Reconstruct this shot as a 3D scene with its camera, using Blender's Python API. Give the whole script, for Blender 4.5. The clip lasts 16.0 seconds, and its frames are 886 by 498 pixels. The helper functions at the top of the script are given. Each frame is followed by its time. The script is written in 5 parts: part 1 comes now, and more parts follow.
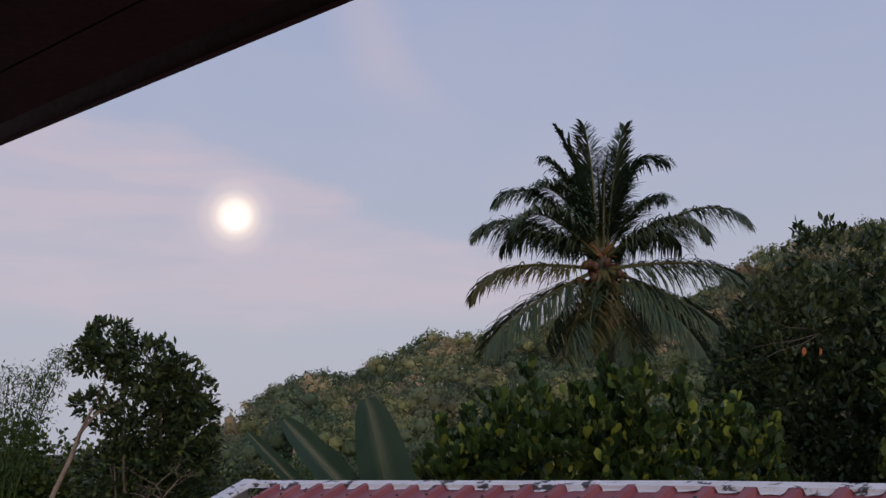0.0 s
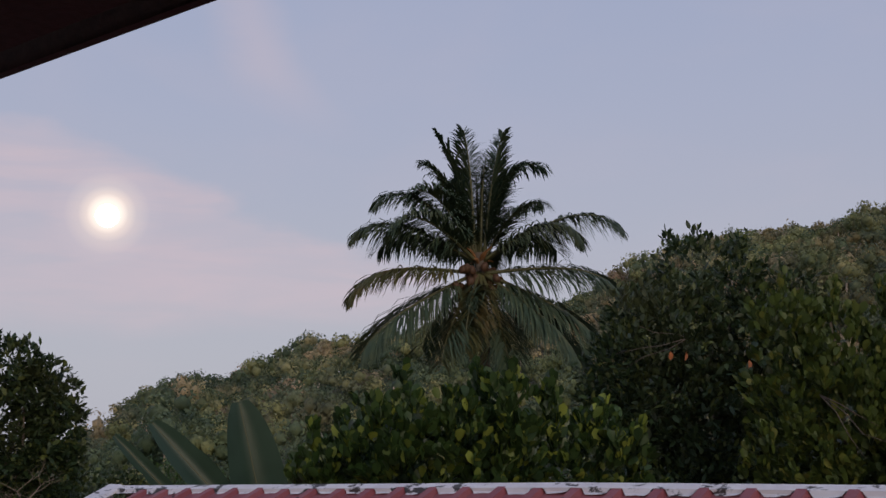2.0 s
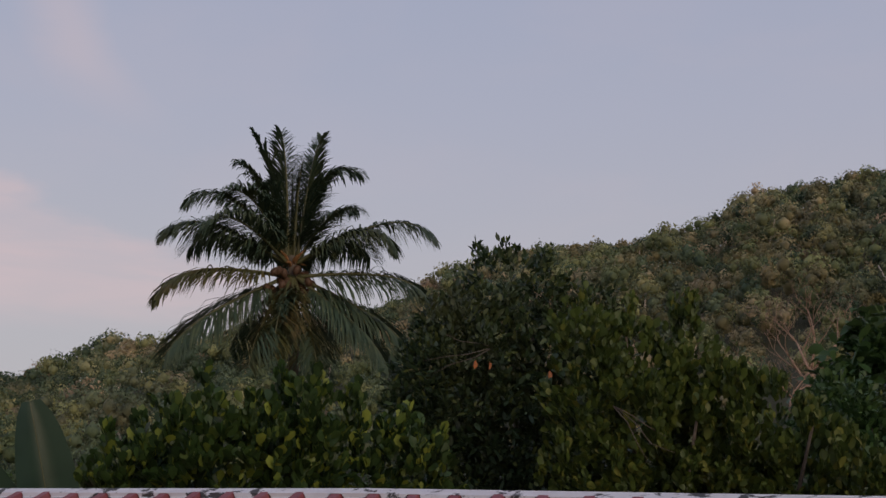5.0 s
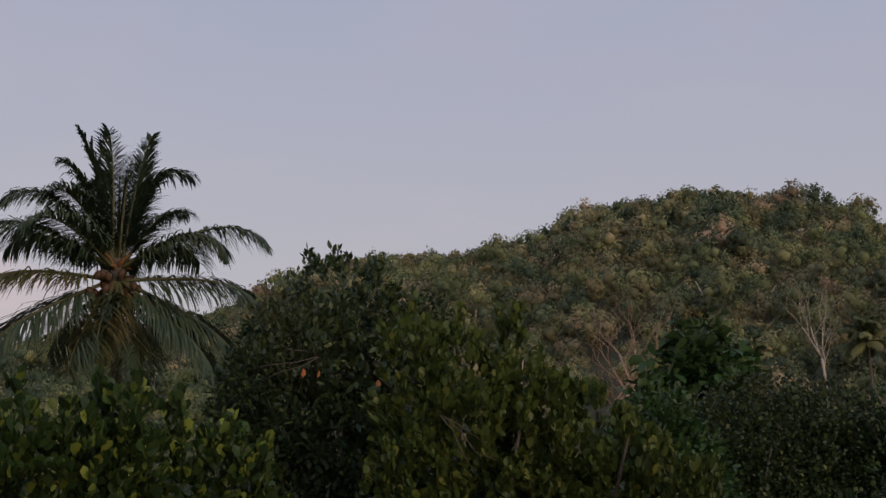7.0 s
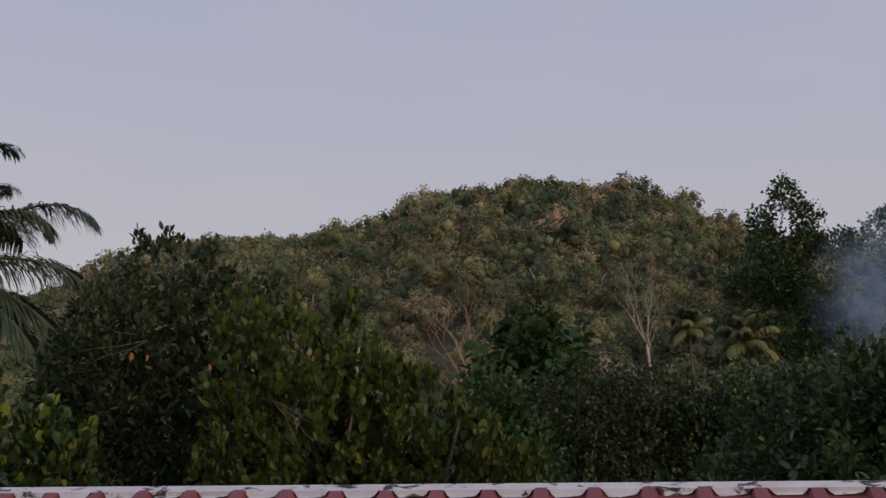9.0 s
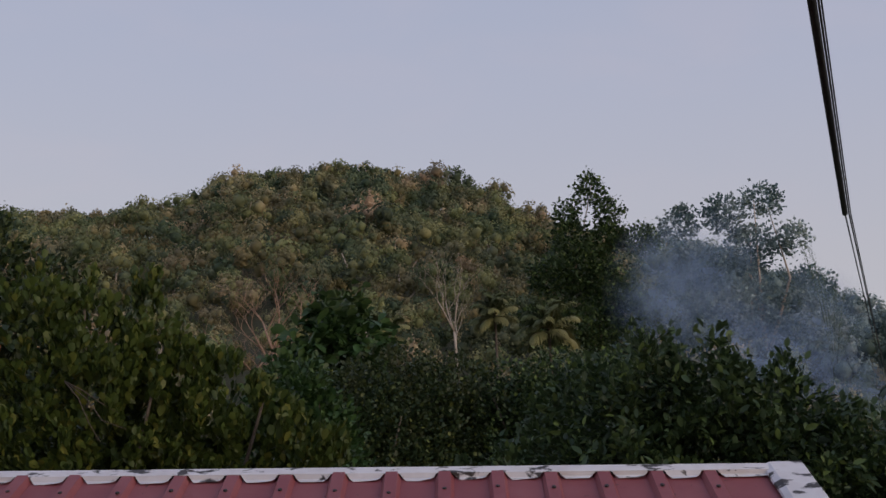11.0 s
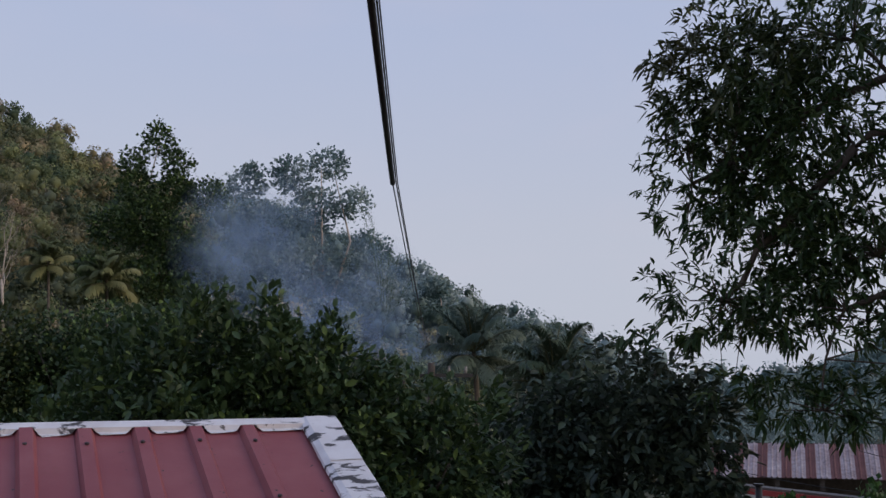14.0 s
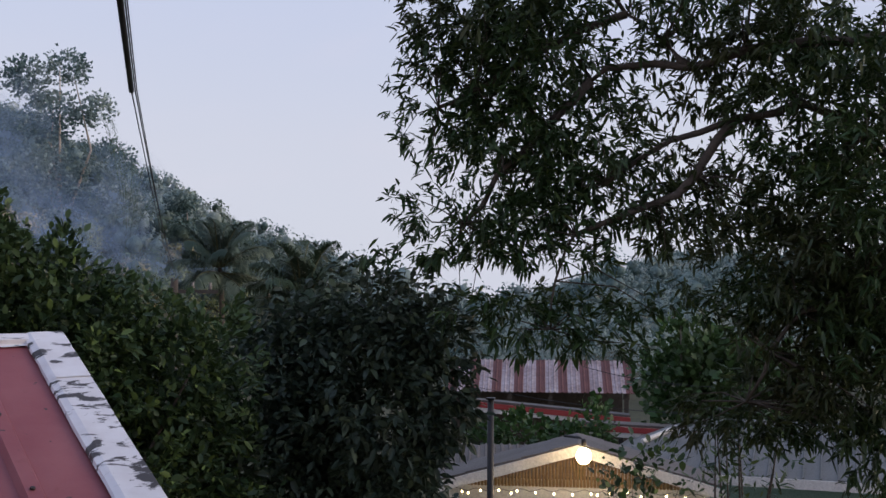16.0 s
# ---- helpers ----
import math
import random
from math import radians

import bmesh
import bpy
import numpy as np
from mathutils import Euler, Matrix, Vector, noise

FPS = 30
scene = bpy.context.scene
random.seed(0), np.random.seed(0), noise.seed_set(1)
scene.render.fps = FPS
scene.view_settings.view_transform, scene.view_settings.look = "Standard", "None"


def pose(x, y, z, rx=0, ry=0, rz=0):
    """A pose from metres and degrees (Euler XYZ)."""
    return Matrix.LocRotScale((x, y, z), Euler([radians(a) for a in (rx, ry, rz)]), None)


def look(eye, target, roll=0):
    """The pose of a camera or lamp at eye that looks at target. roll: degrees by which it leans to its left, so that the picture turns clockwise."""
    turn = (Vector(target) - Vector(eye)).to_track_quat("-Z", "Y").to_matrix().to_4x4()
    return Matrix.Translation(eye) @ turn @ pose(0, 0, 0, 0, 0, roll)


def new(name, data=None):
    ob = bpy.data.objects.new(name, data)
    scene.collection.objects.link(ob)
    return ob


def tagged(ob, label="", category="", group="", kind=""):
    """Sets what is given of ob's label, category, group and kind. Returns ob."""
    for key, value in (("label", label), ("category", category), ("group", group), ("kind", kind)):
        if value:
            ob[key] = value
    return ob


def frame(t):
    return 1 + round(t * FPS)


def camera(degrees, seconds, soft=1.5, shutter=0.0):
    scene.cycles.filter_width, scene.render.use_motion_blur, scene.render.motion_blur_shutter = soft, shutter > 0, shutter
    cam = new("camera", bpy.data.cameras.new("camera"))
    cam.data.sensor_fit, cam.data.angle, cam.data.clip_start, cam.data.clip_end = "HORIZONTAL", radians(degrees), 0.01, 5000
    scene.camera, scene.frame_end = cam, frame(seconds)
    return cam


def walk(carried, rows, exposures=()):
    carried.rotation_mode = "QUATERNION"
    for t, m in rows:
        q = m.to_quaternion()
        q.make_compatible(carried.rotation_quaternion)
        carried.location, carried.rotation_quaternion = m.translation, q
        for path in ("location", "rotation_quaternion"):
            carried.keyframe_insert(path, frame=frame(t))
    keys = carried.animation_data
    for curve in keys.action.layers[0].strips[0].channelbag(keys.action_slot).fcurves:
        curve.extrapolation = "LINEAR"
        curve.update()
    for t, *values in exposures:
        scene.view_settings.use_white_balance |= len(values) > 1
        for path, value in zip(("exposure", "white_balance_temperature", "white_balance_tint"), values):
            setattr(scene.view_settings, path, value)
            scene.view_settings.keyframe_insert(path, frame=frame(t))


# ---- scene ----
cam = camera(44.0, 16.0, soft=1.5)
# seconds, eye x, y, z, azimuth, pitch, lean to the right
PATH = [
    (0.0, 0.0007, -0.0000, 5.5000, 0.199, 10.408, 0.396),
    (0.5, 0.0046, -0.0001, 5.5000, 1.395, 10.371, 0.402),
    (1.0, 0.0108, -0.0003, 5.5000, 3.267, 10.437, 0.515),
    (1.5, 0.0177, -0.0008, 5.5000, 5.360, 10.453, 0.697),
    (2.0, 0.0219, -0.0013, 5.5000, 6.628, 10.511, 0.645),
    (2.5, 0.0274, -0.0020, 5.5000, 8.294, 10.528, 0.704),
    (3.0, 0.0334, -0.0030, 5.5000, 10.121, 10.488, 0.612),
    (3.5, 0.0391, -0.0041, 5.5000, 11.861, 10.481, 0.444),
    (4.0, 0.0443, -0.0052, 5.5000, 13.492, 10.517, 0.301),
    (6.5, 0.0726, -0.0144, 5.5000, 22.475, 11.137, 0.059),
    (7.0, 0.0811, -0.0182, 5.5000, 25.262, 11.158, 0.322),
    (7.5, 0.0878, -0.0215, 5.5000, 27.519, 11.063, 0.433),
    (8.0, 0.0949, -0.0254, 5.5000, 29.963, 10.888, 0.673),
    (10.5, 0.1229, -0.0451, 5.5000, 40.319, 9.440, 0.587),
    (11.0, 0.1313, -0.0527, 5.5000, 43.708, 9.381, 0.620),
    (11.5, 0.1390, -0.0605, 5.5000, 47.018, 9.243, 0.468),
    (12.0, 0.1467, -0.0693, 5.5000, 50.559, 9.019, 0.345),
    (12.5, 0.1542, -0.0790, 5.5000, 54.241, 8.599, 0.297),
    (13.0, 0.1606, -0.0885, 5.5000, 57.699, 8.051, 0.270),
    (13.5, 0.1679, -0.1011, 5.5000, 62.095, 7.374, 0.372),
    (14.0, 0.1739, -0.1134, 5.5000, 66.236, 6.914, 0.337),
    (14.5, 0.1795, -0.1276, 5.5000, 70.833, 5.925, 0.149),
    (15.0, 0.1827, -0.1379, 5.5000, 74.081, 4.912, -0.172),
    (15.5, 0.1855, -0.1491, 5.5000, 77.571, 4.081, -0.168),
    (16.0, 0.1867, -0.1546, 5.5000, 79.259, 2.642, -0.348),
]
walk(
    cam,
    [(t, pose(x, y, z, 90 + pitch, 0, -yaw) @ pose(0, 0, 0, 0, 0, -lean)) for t, x, y, z, yaw, pitch, lean in PATH],
    exposures=[(0.0, 0.05, 6250, 12.5), (4.0, 0.0, 6700, 12.5), (8.0, 0.08, 7000, 12.5), (11.0, 0.13, 6700, 11), (12.2, 0.17, 6250, 9), (13.5, 0.22, 6150, 9), (14.5, 0.4, 6150, 9), (16.0, 0.6, 6300, 10)],
)

# ---- world and light ----
EYE = 5.5
MOON_AZ, MOON_EL = -10.75, 12.0


def heading(az, el=0.0):
    a, e = radians(az), radians(el)
    return Vector((math.sin(a) * math.cos(e), math.cos(a) * math.cos(e), math.sin(e)))


def spot(az, r, z=0.0):
    """A place by compass bearing from the balcony, distance on the ground and height."""
    a = radians(az)
    return Vector(((r + 0.19) * math.sin(a), (r + 0.19) * math.cos(a) - 0.19, z))


def tree_nodes(mat):
    mat.use_nodes = True
    nt = mat.node_tree
    nt.nodes.clear()
    return nt


def node(nt, kind, **inputs):
    n = nt.nodes.new(kind)
    for k, v in inputs.items():
        n.inputs[k.replace("_", " ")].default_value = v
    return n


def ramp(nt, stops, source):
    n = nt.nodes.new("ShaderNodeValToRGB")
    el = n.color_ramp.elements
    while len(el) < len(stops):
        el.new(0.5)
    for e, (p, c) in zip(el, stops):
        e.position, e.color = p, (*c, 1)
    nt.links.new(source, n.inputs[0])
    return n.outputs[0]


world = bpy.data.worlds.new("dusk_sky")
scene.world = world
wt = tree_nodes(world)
coord = wt.nodes.new("ShaderNodeTexCoord").outputs["Generated"]
sky = wt.nodes.new("ShaderNodeTexSky")
sky.sky_type, sky.sun_disc = "NISHITA", False
sky.sun_elevation, sky.sun_rotation, sky.air_density, sky.dust_density = radians(6), radians(169), 1.0, 2.0
sep = wt.nodes.new("ShaderNodeSeparateXYZ")
wt.links.new(coord, sep.inputs[0])
veil = ramp(wt, [(0.0, (0.415, 0.425, 0.485)), (0.14, (0.405, 0.412, 0.478)), (0.30, (0.36, 0.388, 0.5)), (0.55, (0.29, 0.345, 0.5)), (1.0, (0.22, 0.285, 0.46))], sep.outputs["Z"])


def calc(op, a, b, c=None, clamp=False):
    n = wt.nodes.new("ShaderNodeMath")
    n.operation, n.use_clamp = op, clamp
    for k, v in enumerate((a, b, c)):
        if isinstance(v, (int, float)):
            n.inputs[k].default_value = v
        elif v is not None:
            wt.links.new(v, n.inputs[k])
    return n.outputs[0]


def smooth(v, lo, hi):
    n = wt.nodes.new("ShaderNodeMapRange")
    n.interpolation_type = "SMOOTHSTEP"
    wt.links.new(v, n.inputs[0])
    n.inputs[1].default_value, n.inputs[2].default_value = lo, hi
    return n.outputs[0]


# a thin bank of cloud about the moon, its upper edge falling to the east, and a wisp above it
mapping = node(wt, "ShaderNodeMapping")
mapping.inputs["Scale"].default_value = (2.4, 2.4, 6.0)
wt.links.new(coord, mapping.inputs[0])
cl = node(wt, "ShaderNodeTexNoise", Scale=2.2, Detail=5.0, Roughness=0.5, Distortion=0.3)
wt.links.new(mapping.outputs[0], cl.inputs["Vector"])
puff = calc("SUBTRACT", cl.outputs["Fac"], 0.5)
edge = calc("SUBTRACT", calc("MULTIPLY_ADD", sep.outputs["X"], -0.33, 0.205), sep.outputs["Z"])
upper = smooth(calc("MULTIPLY_ADD", puff, 0.12, edge), -0.004, 0.024)
lower = smooth(calc("MULTIPLY_ADD", puff, 0.05, calc("SUBTRACT", sep.outputs["Z"], 0.108)), -0.012, 0.03)
east = smooth(calc("MULTIPLY_ADD", puff, 0.25, calc("SUBTRACT", 0.19, sep.outputs["X"])), -0.05, 0.16)
bank = calc("MULTIPLY", calc("MULTIPLY", upper, lower), east)
tilted = calc("MULTIPLY_ADD", sep.outputs["Z"], 0.75, calc("SUBTRACT", sep.outputs["X"], 0.215))
wisp = smooth(calc("MULTIPLY_ADD", calc("ABSOLUTE", calc("MULTIPLY_ADD", puff, 0.1, tilted), 0), -1.0, 0.06), 0.0, 0.06)
wisp = calc("MULTIPLY", calc("MULTIPLY", wisp, smooth(sep.outputs["Z"], 0.26, 0.36)), 0.6)
haze = smooth(cl.outputs["Fac"], 0.4, 0.75)
# fine streaks drawn out along the bank
drawn = node(wt, "ShaderNodeMapping")
drawn.inputs["Rotation"].default_value = (0, radians(14), 0)
drawn.inputs["Scale"].default_value = (5.0, 5.0, 30.0)
wt.links.new(coord, drawn.inputs[0])
streak = node(wt, "ShaderNodeTexNoise", Scale=1.3, Detail=4.0, Roughness=0.55, Distortion=0.5)
wt.links.new(drawn.outputs[0], streak.inputs["Vector"])
bank = calc("MULTIPLY", bank, calc("MULTIPLY_ADD", smooth(streak.outputs["Fac"], 0.35, 0.65), 0.5, 0.62))
cover = calc("MAXIMUM", calc("MULTIPLY", calc("MAXIMUM", bank, wisp), calc("MULTIPLY_ADD", haze, 0.35, 0.7)), calc("MULTIPLY", haze, 0.12))
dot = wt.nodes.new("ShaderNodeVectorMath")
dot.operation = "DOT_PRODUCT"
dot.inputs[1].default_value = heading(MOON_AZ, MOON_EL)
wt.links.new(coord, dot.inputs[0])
mix = wt.nodes.new("ShaderNodeMix")
mix.data_type = "RGBA"
mix.inputs[7].default_value = (0.515, 0.44, 0.492, 1)
wt.links.new(cover, mix.inputs[0])
wt.links.new(veil, mix.inputs[6])
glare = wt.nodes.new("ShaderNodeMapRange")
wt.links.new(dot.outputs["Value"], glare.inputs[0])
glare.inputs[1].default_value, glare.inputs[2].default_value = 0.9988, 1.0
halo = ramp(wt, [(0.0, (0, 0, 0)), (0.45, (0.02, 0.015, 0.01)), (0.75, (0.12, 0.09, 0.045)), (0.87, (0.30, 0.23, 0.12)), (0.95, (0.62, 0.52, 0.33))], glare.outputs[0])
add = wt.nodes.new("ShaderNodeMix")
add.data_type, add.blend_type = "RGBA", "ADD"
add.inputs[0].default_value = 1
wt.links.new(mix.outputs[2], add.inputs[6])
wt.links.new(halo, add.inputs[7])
air = wt.nodes.new("ShaderNodeMix")
air.data_type, air.blend_type = "RGBA", "ADD"
air.inputs[0].default_value = 0.012
wt.links.new(add.outputs[2], air.inputs[6])
wt.links.new(sky.outputs[0], air.inputs[7])
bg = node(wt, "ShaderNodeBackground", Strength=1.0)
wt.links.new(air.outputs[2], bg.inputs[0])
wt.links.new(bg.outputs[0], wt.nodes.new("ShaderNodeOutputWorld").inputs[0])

afterglow = new("sun", bpy.data.lights.new("sun", "SUN"))
afterglow.data.energy, afterglow.data.angle, afterglow.data.color = 1.05, radians(40), (1.0, 0.80, 0.58)
afterglow.matrix_world = look(heading(169, 19) * 50, (0, 0, 0))

# ---- materials ----
def principled(name, rough=0.6, metal=0.0, spec=0.4):
    mat = bpy.data.materials.new(name)
    nt = tree_nodes(mat)
    b = node(nt, "ShaderNodeBsdfPrincipled", Roughness=rough, Metallic=metal)
    b.inputs["Specular IOR Level"].default_value = spec
    nt.links.new(b.outputs[0], nt.nodes.new("ShaderNodeOutputMaterial").inputs[0])
    return mat, nt, b


def noise_out(nt, scale, detail=3.0, rough=0.55, source="Object"):
    n = node(nt, "ShaderNodeTexNoise", Scale=scale, Detail=detail, Roughness=rough)
    nt.links.new(nt.nodes.new("ShaderNodeTexCoord").outputs[source], n.inputs["Vector"])
    return n.outputs["Fac"]


def blend(nt, fac, a, b, how="MIX"):
    m = nt.nodes.new("ShaderNodeMix")
    m.data_type, m.blend_type = "RGBA", how
    for i, v in ((0, fac), (6, a), (7, b)):
        if isinstance(v, (tuple, float, int)):
            m.inputs[i].default_value = (*v, 1) if isinstance(v, tuple) else v
        else:
            nt.links.new(v, m.inputs[i])
    return m.outputs[2]


def bump(nt, b, height, strength=0.3, distance=0.02):
    n = node(nt, "ShaderNodeBump", Strength=strength, Distance=distance)
    nt.links.new(height, n.inputs["Height"])
    nt.links.new(n.outputs[0], b.inputs["Normal"])


def leaf_mat(name, dark, mid, light, patch=0.5, tint=(0.10, 0.085, 0.03), rough=0.45, glow=0.2, tint_from=0.62, vary=0.0):
    """Leaves: a green of its own for each leaf, patches of another tint over metres, light shining through."""
    mat = bpy.data.materials.new(name)
    nt = tree_nodes(mat)
    isl = nt.nodes.new("ShaderNodeNewGeometry").outputs["Random Per Island"]
    c = ramp(nt, [(0.0, dark), (0.74, mid), (1.0, light)], isl)
    p = ramp(nt, [(tint_from - 0.14, (0, 0, 0)), (tint_from + 0.1, (1, 1, 1))], noise_out(nt, patch, 2.0))
    c = blend(nt, p, c, tint)
    if vary:
        c = blend(nt, 1.0, c, ramp(nt, [(0.36, (0.45, 0.55, 0.5)), (0.5, (0.95, 0.98, 0.9)), (0.64, (1.5, 1.4, 1.25))], noise_out(nt, vary, 1.0)), "MULTIPLY")
    b = node(nt, "ShaderNodeBsdfPrincipled", Roughness=rough)
    b.inputs["Specular IOR Level"].default_value = 0.3
    nt.links.new(c, b.inputs["Base Color"])
    tr = nt.nodes.new("ShaderNodeBsdfTranslucent")
    nt.links.new(c, tr.inputs[0])
    m = nt.nodes.new("ShaderNodeMixShader")
    m.inputs[0].default_value = glow
    nt.links.new(b.outputs[0], m.inputs[1])
    nt.links.new(tr.outputs[0], m.inputs[2])
    nt.links.new(m.outputs[0], nt.nodes.new("ShaderNodeOutputMaterial").inputs[0])
    return mat


def rough_mat(name, a, b_, scale=6.0, rough=0.8, fine=40.0, bumpy=0.3, metal=0.0):
    mat, nt, b = principled(name, rough, metal)
    c = blend(nt, ramp(nt, [(0.35, (0, 0, 0)), (0.68, (1, 1, 1))], noise_out(nt, scale)), a, b_)
    f = noise_out(nt, fine, 4.0)
    c = blend(nt, 0.35, c, ramp(nt, [(0.3, tuple(v * 0.55 for v in a)), (0.7, tuple(min(1, v * 1.35) for v in b_))], f))
    nt.links.new(c, b.inputs["Base Color"])
    bump(nt, b, f, bumpy, 0.01)
    return mat


# SHRUB, DARKLEAF and NEARDARK: the brightest leaf tone stands in for sky-lit tips
SHRUB = leaf_mat("shrub_leaf", (0.02, 0.042, 0.015), (0.045, 0.088, 0.022), (0.27, 0.32, 0.05), 1.2, (0.04, 0.075, 0.018))
DARKLEAF = leaf_mat("dark_leaf", (0.022, 0.04, 0.019), (0.042, 0.072, 0.028), (0.135, 0.16, 0.046), 0.8, (0.055, 0.066, 0.027))
OLIVE = leaf_mat("olive_leaf", (0.037, 0.063, 0.017), (0.079, 0.116, 0.023), (0.189, 0.194, 0.042), 0.9, (0.063, 0.095, 0.021))
MANGO = leaf_mat("mango_leaf", (0.028, 0.054, 0.021), (0.046, 0.084, 0.027), (0.088, 0.120, 0.036), 0.7, (0.056, 0.058, 0.024), 0.35)
NEARDARK = leaf_mat("thicket_leaf", (0.024, 0.046, 0.022), (0.05, 0.086, 0.032), (0.17, 0.24, 0.065), 0.6, (0.06, 0.1, 0.034))
GARDENLEAF = leaf_mat("garden_leaf", (0.03, 0.046, 0.032), (0.05, 0.072, 0.046), (0.1, 0.13, 0.07), 0.6, (0.055, 0.072, 0.042))
GREENLEAF = leaf_mat("green_leaf", (0.035, 0.075, 0.025), (0.05, 0.105, 0.03), (0.08, 0.14, 0.04), 0.5, (0.06, 0.09, 0.03))
# hill leaves: dry-season tones, made paler and bluer to hold the haze
HILLGREEN = leaf_mat("hazed_green_hill_leaf", (0.075, 0.108, 0.068), (0.099, 0.139, 0.084), (0.130, 0.171, 0.099), 0.05, (0.143, 0.148, 0.095), 0.7, 0.2, 0.6, 0.22)
HILL = leaf_mat("hazed_hill_leaf", (0.189, 0.201, 0.113), (0.239, 0.245, 0.132), (0.307, 0.296, 0.157), 0.05, (0.353, 0.258, 0.185), 0.7, 0.2, 0.55, 0.22)
HILLDRY = leaf_mat("hazed_dry_hill_leaf", (0.165, 0.145, 0.081), (0.203, 0.176, 0.097), (0.252, 0.208, 0.114), 0.05, (0.184, 0.169, 0.086), 0.7, 0.2, 0.55, 0.22)
HILLDUSK = leaf_mat("hazed_dusky_hill_leaf", (0.135, 0.163, 0.081), (0.181, 0.207, 0.102), (0.250, 0.267, 0.125), 0.05, (0.230, 0.220, 0.111), 0.7, 0.2, 0.6, 0.22)
# east and far leaves: pale blue haze is mixed into the base colour
EASTHAZE = leaf_mat("hazed_east_hill_leaf", (0.090, 0.126, 0.106), (0.114, 0.156, 0.131), (0.150, 0.192, 0.156), 0.05, (0.144, 0.180, 0.138), 0.7, 0.2, 0.6, 0.22)
FARHAZE = leaf_mat("hazed_far_leaf", (0.186, 0.253, 0.262), (0.218, 0.286, 0.302), (0.265, 0.321, 0.341), 0.05, (0.265, 0.304, 0.295), 0.7, 0.2, 0.62, 0.2)
PALM = leaf_mat("palm_leaf", (0.048, 0.08, 0.05), (0.07, 0.105, 0.062), (0.105, 0.135, 0.072), 0.7, (0.085, 0.095, 0.04), 0.55)
RACHIS = rough_mat("palm_midrib", (0.066, 0.072, 0.030), (0.114, 0.111, 0.048), 3.0, 0.5)
OLDPALM = leaf_mat("old_palm_leaf", (0.075, 0.08, 0.028), (0.105, 0.105, 0.035), (0.15, 0.13, 0.045), 0.9, (0.15, 0.09, 0.03), 0.5)
BANANA = leaf_mat("banana_leaf", (0.026, 0.053, 0.032), (0.032, 0.060, 0.036), (0.038, 0.068, 0.039), 1.5, (0.022, 0.045, 0.026), 0.35, 0.1)
BARK = rough_mat("bark", (0.075, 0.06, 0.048), (0.15, 0.125, 0.1), 5.0, 0.9)
PALEBARK = rough_mat("pale_bark", (0.34, 0.28, 0.22), (0.5, 0.42, 0.34), 4.0, 0.85)
STEMBARK = rough_mat("brown_stem_bark", (0.16, 0.12, 0.095), (0.3, 0.24, 0.19), 4.0, 0.85)
PINKBARK = rough_mat("dry_twig", (0.30, 0.19, 0.13), (0.42, 0.28, 0.2), 4.0, 0.85)
DARKBARK = rough_mat("dark_bark", (0.05, 0.04, 0.032), (0.10, 0.08, 0.065), 6.0, 0.9)
SOIL = rough_mat("undergrowth_soil", (0.045, 0.05, 0.026), (0.085, 0.08, 0.042), 0.3, 0.95, 3.0)


def painted_red():
    mat, nt, b = principled("red_roof_paint", 0.55, 0.0)
    c = blend(nt, ramp(nt, [(0.4, (0, 0, 0)), (0.75, (1, 1, 1))], noise_out(nt, 2.5, 5.0)), (0.25, 0.062, 0.07), (0.32, 0.105, 0.11))
    c = blend(nt, ramp(nt, [(0.60, (0, 0, 0)), (0.72, (1, 1, 1))], noise_out(nt, 11.0, 6.0)), c, (0.25, 0.07, 0.07))
    c = blend(nt, ramp(nt, [(0.70, (0, 0, 0)), (0.74, (1, 1, 1))], noise_out(nt, 28.0, 3.0)), c, (0.05, 0.035, 0.03))
    nt.links.new(c, b.inputs["Base Color"])
    bump(nt, b, noise_out(nt, 90.0, 3.0), 0.15, 0.004)
    return mat


def stained_white():
    mat, nt, b = principled("stained_white_paint", 0.5, 0.0)
    n = node(nt, "ShaderNodeTexNoise", Scale=1.0, Detail=7.0, Roughness=0.62, Distortion=0.4)
    m = node(nt, "ShaderNodeMapping")
    m.inputs["Scale"].default_value = (9.0, 22.0, 9.0)
    nt.links.new(nt.nodes.new("ShaderNodeTexCoord").outputs["Object"], m.inputs[0])
    nt.links.new(m.outputs[0], n.inputs["Vector"])
    patchy = blend(nt, 1.0, n.outputs["Fac"], ramp(nt, [(0.35, (0.75, 0.75, 0.75)), (0.62, (1.15, 1.15, 1.15))], noise_out(nt, 3.2, 2.0)), "MULTIPLY")
    dirt = ramp(nt, [(0.545, (0, 0, 0)), (0.60, (1, 1, 1))], patchy)
    c = blend(nt, ramp(nt, [(0.4, (0, 0, 0)), (0.8, (1, 1, 1))], noise_out(nt, 7.0, 4.0)), (0.74, 0.72, 0.74), (0.6, 0.56, 0.57))
    c = blend(nt, dirt, c, (0.055, 0.046, 0.043))
    nt.links.new(c, b.inputs["Base Color"])
    return mat


RED = painted_red()
WHITE = stained_white()
SCREW = rough_mat("screw_head", (0.03, 0.025, 0.025), (0.06, 0.05, 0.05), 50, 0.6)
WOOD = rough_mat("dark_soffit_wood", (0.055, 0.022, 0.02), (0.08, 0.035, 0.03), 3.0, 0.7)
WALL = rough_mat("cream_plaster", (0.55, 0.50, 0.42), (0.66, 0.61, 0.52), 2.0, 0.85)
CONCRETE = rough_mat("concrete", (0.3, 0.29, 0.27), (0.4, 0.385, 0.36), 2.0, 0.9)
GREYROOF = rough_mat("weathered_grey_roof", (0.105, 0.105, 0.099), (0.158, 0.154, 0.141), 1.5, 0.6)
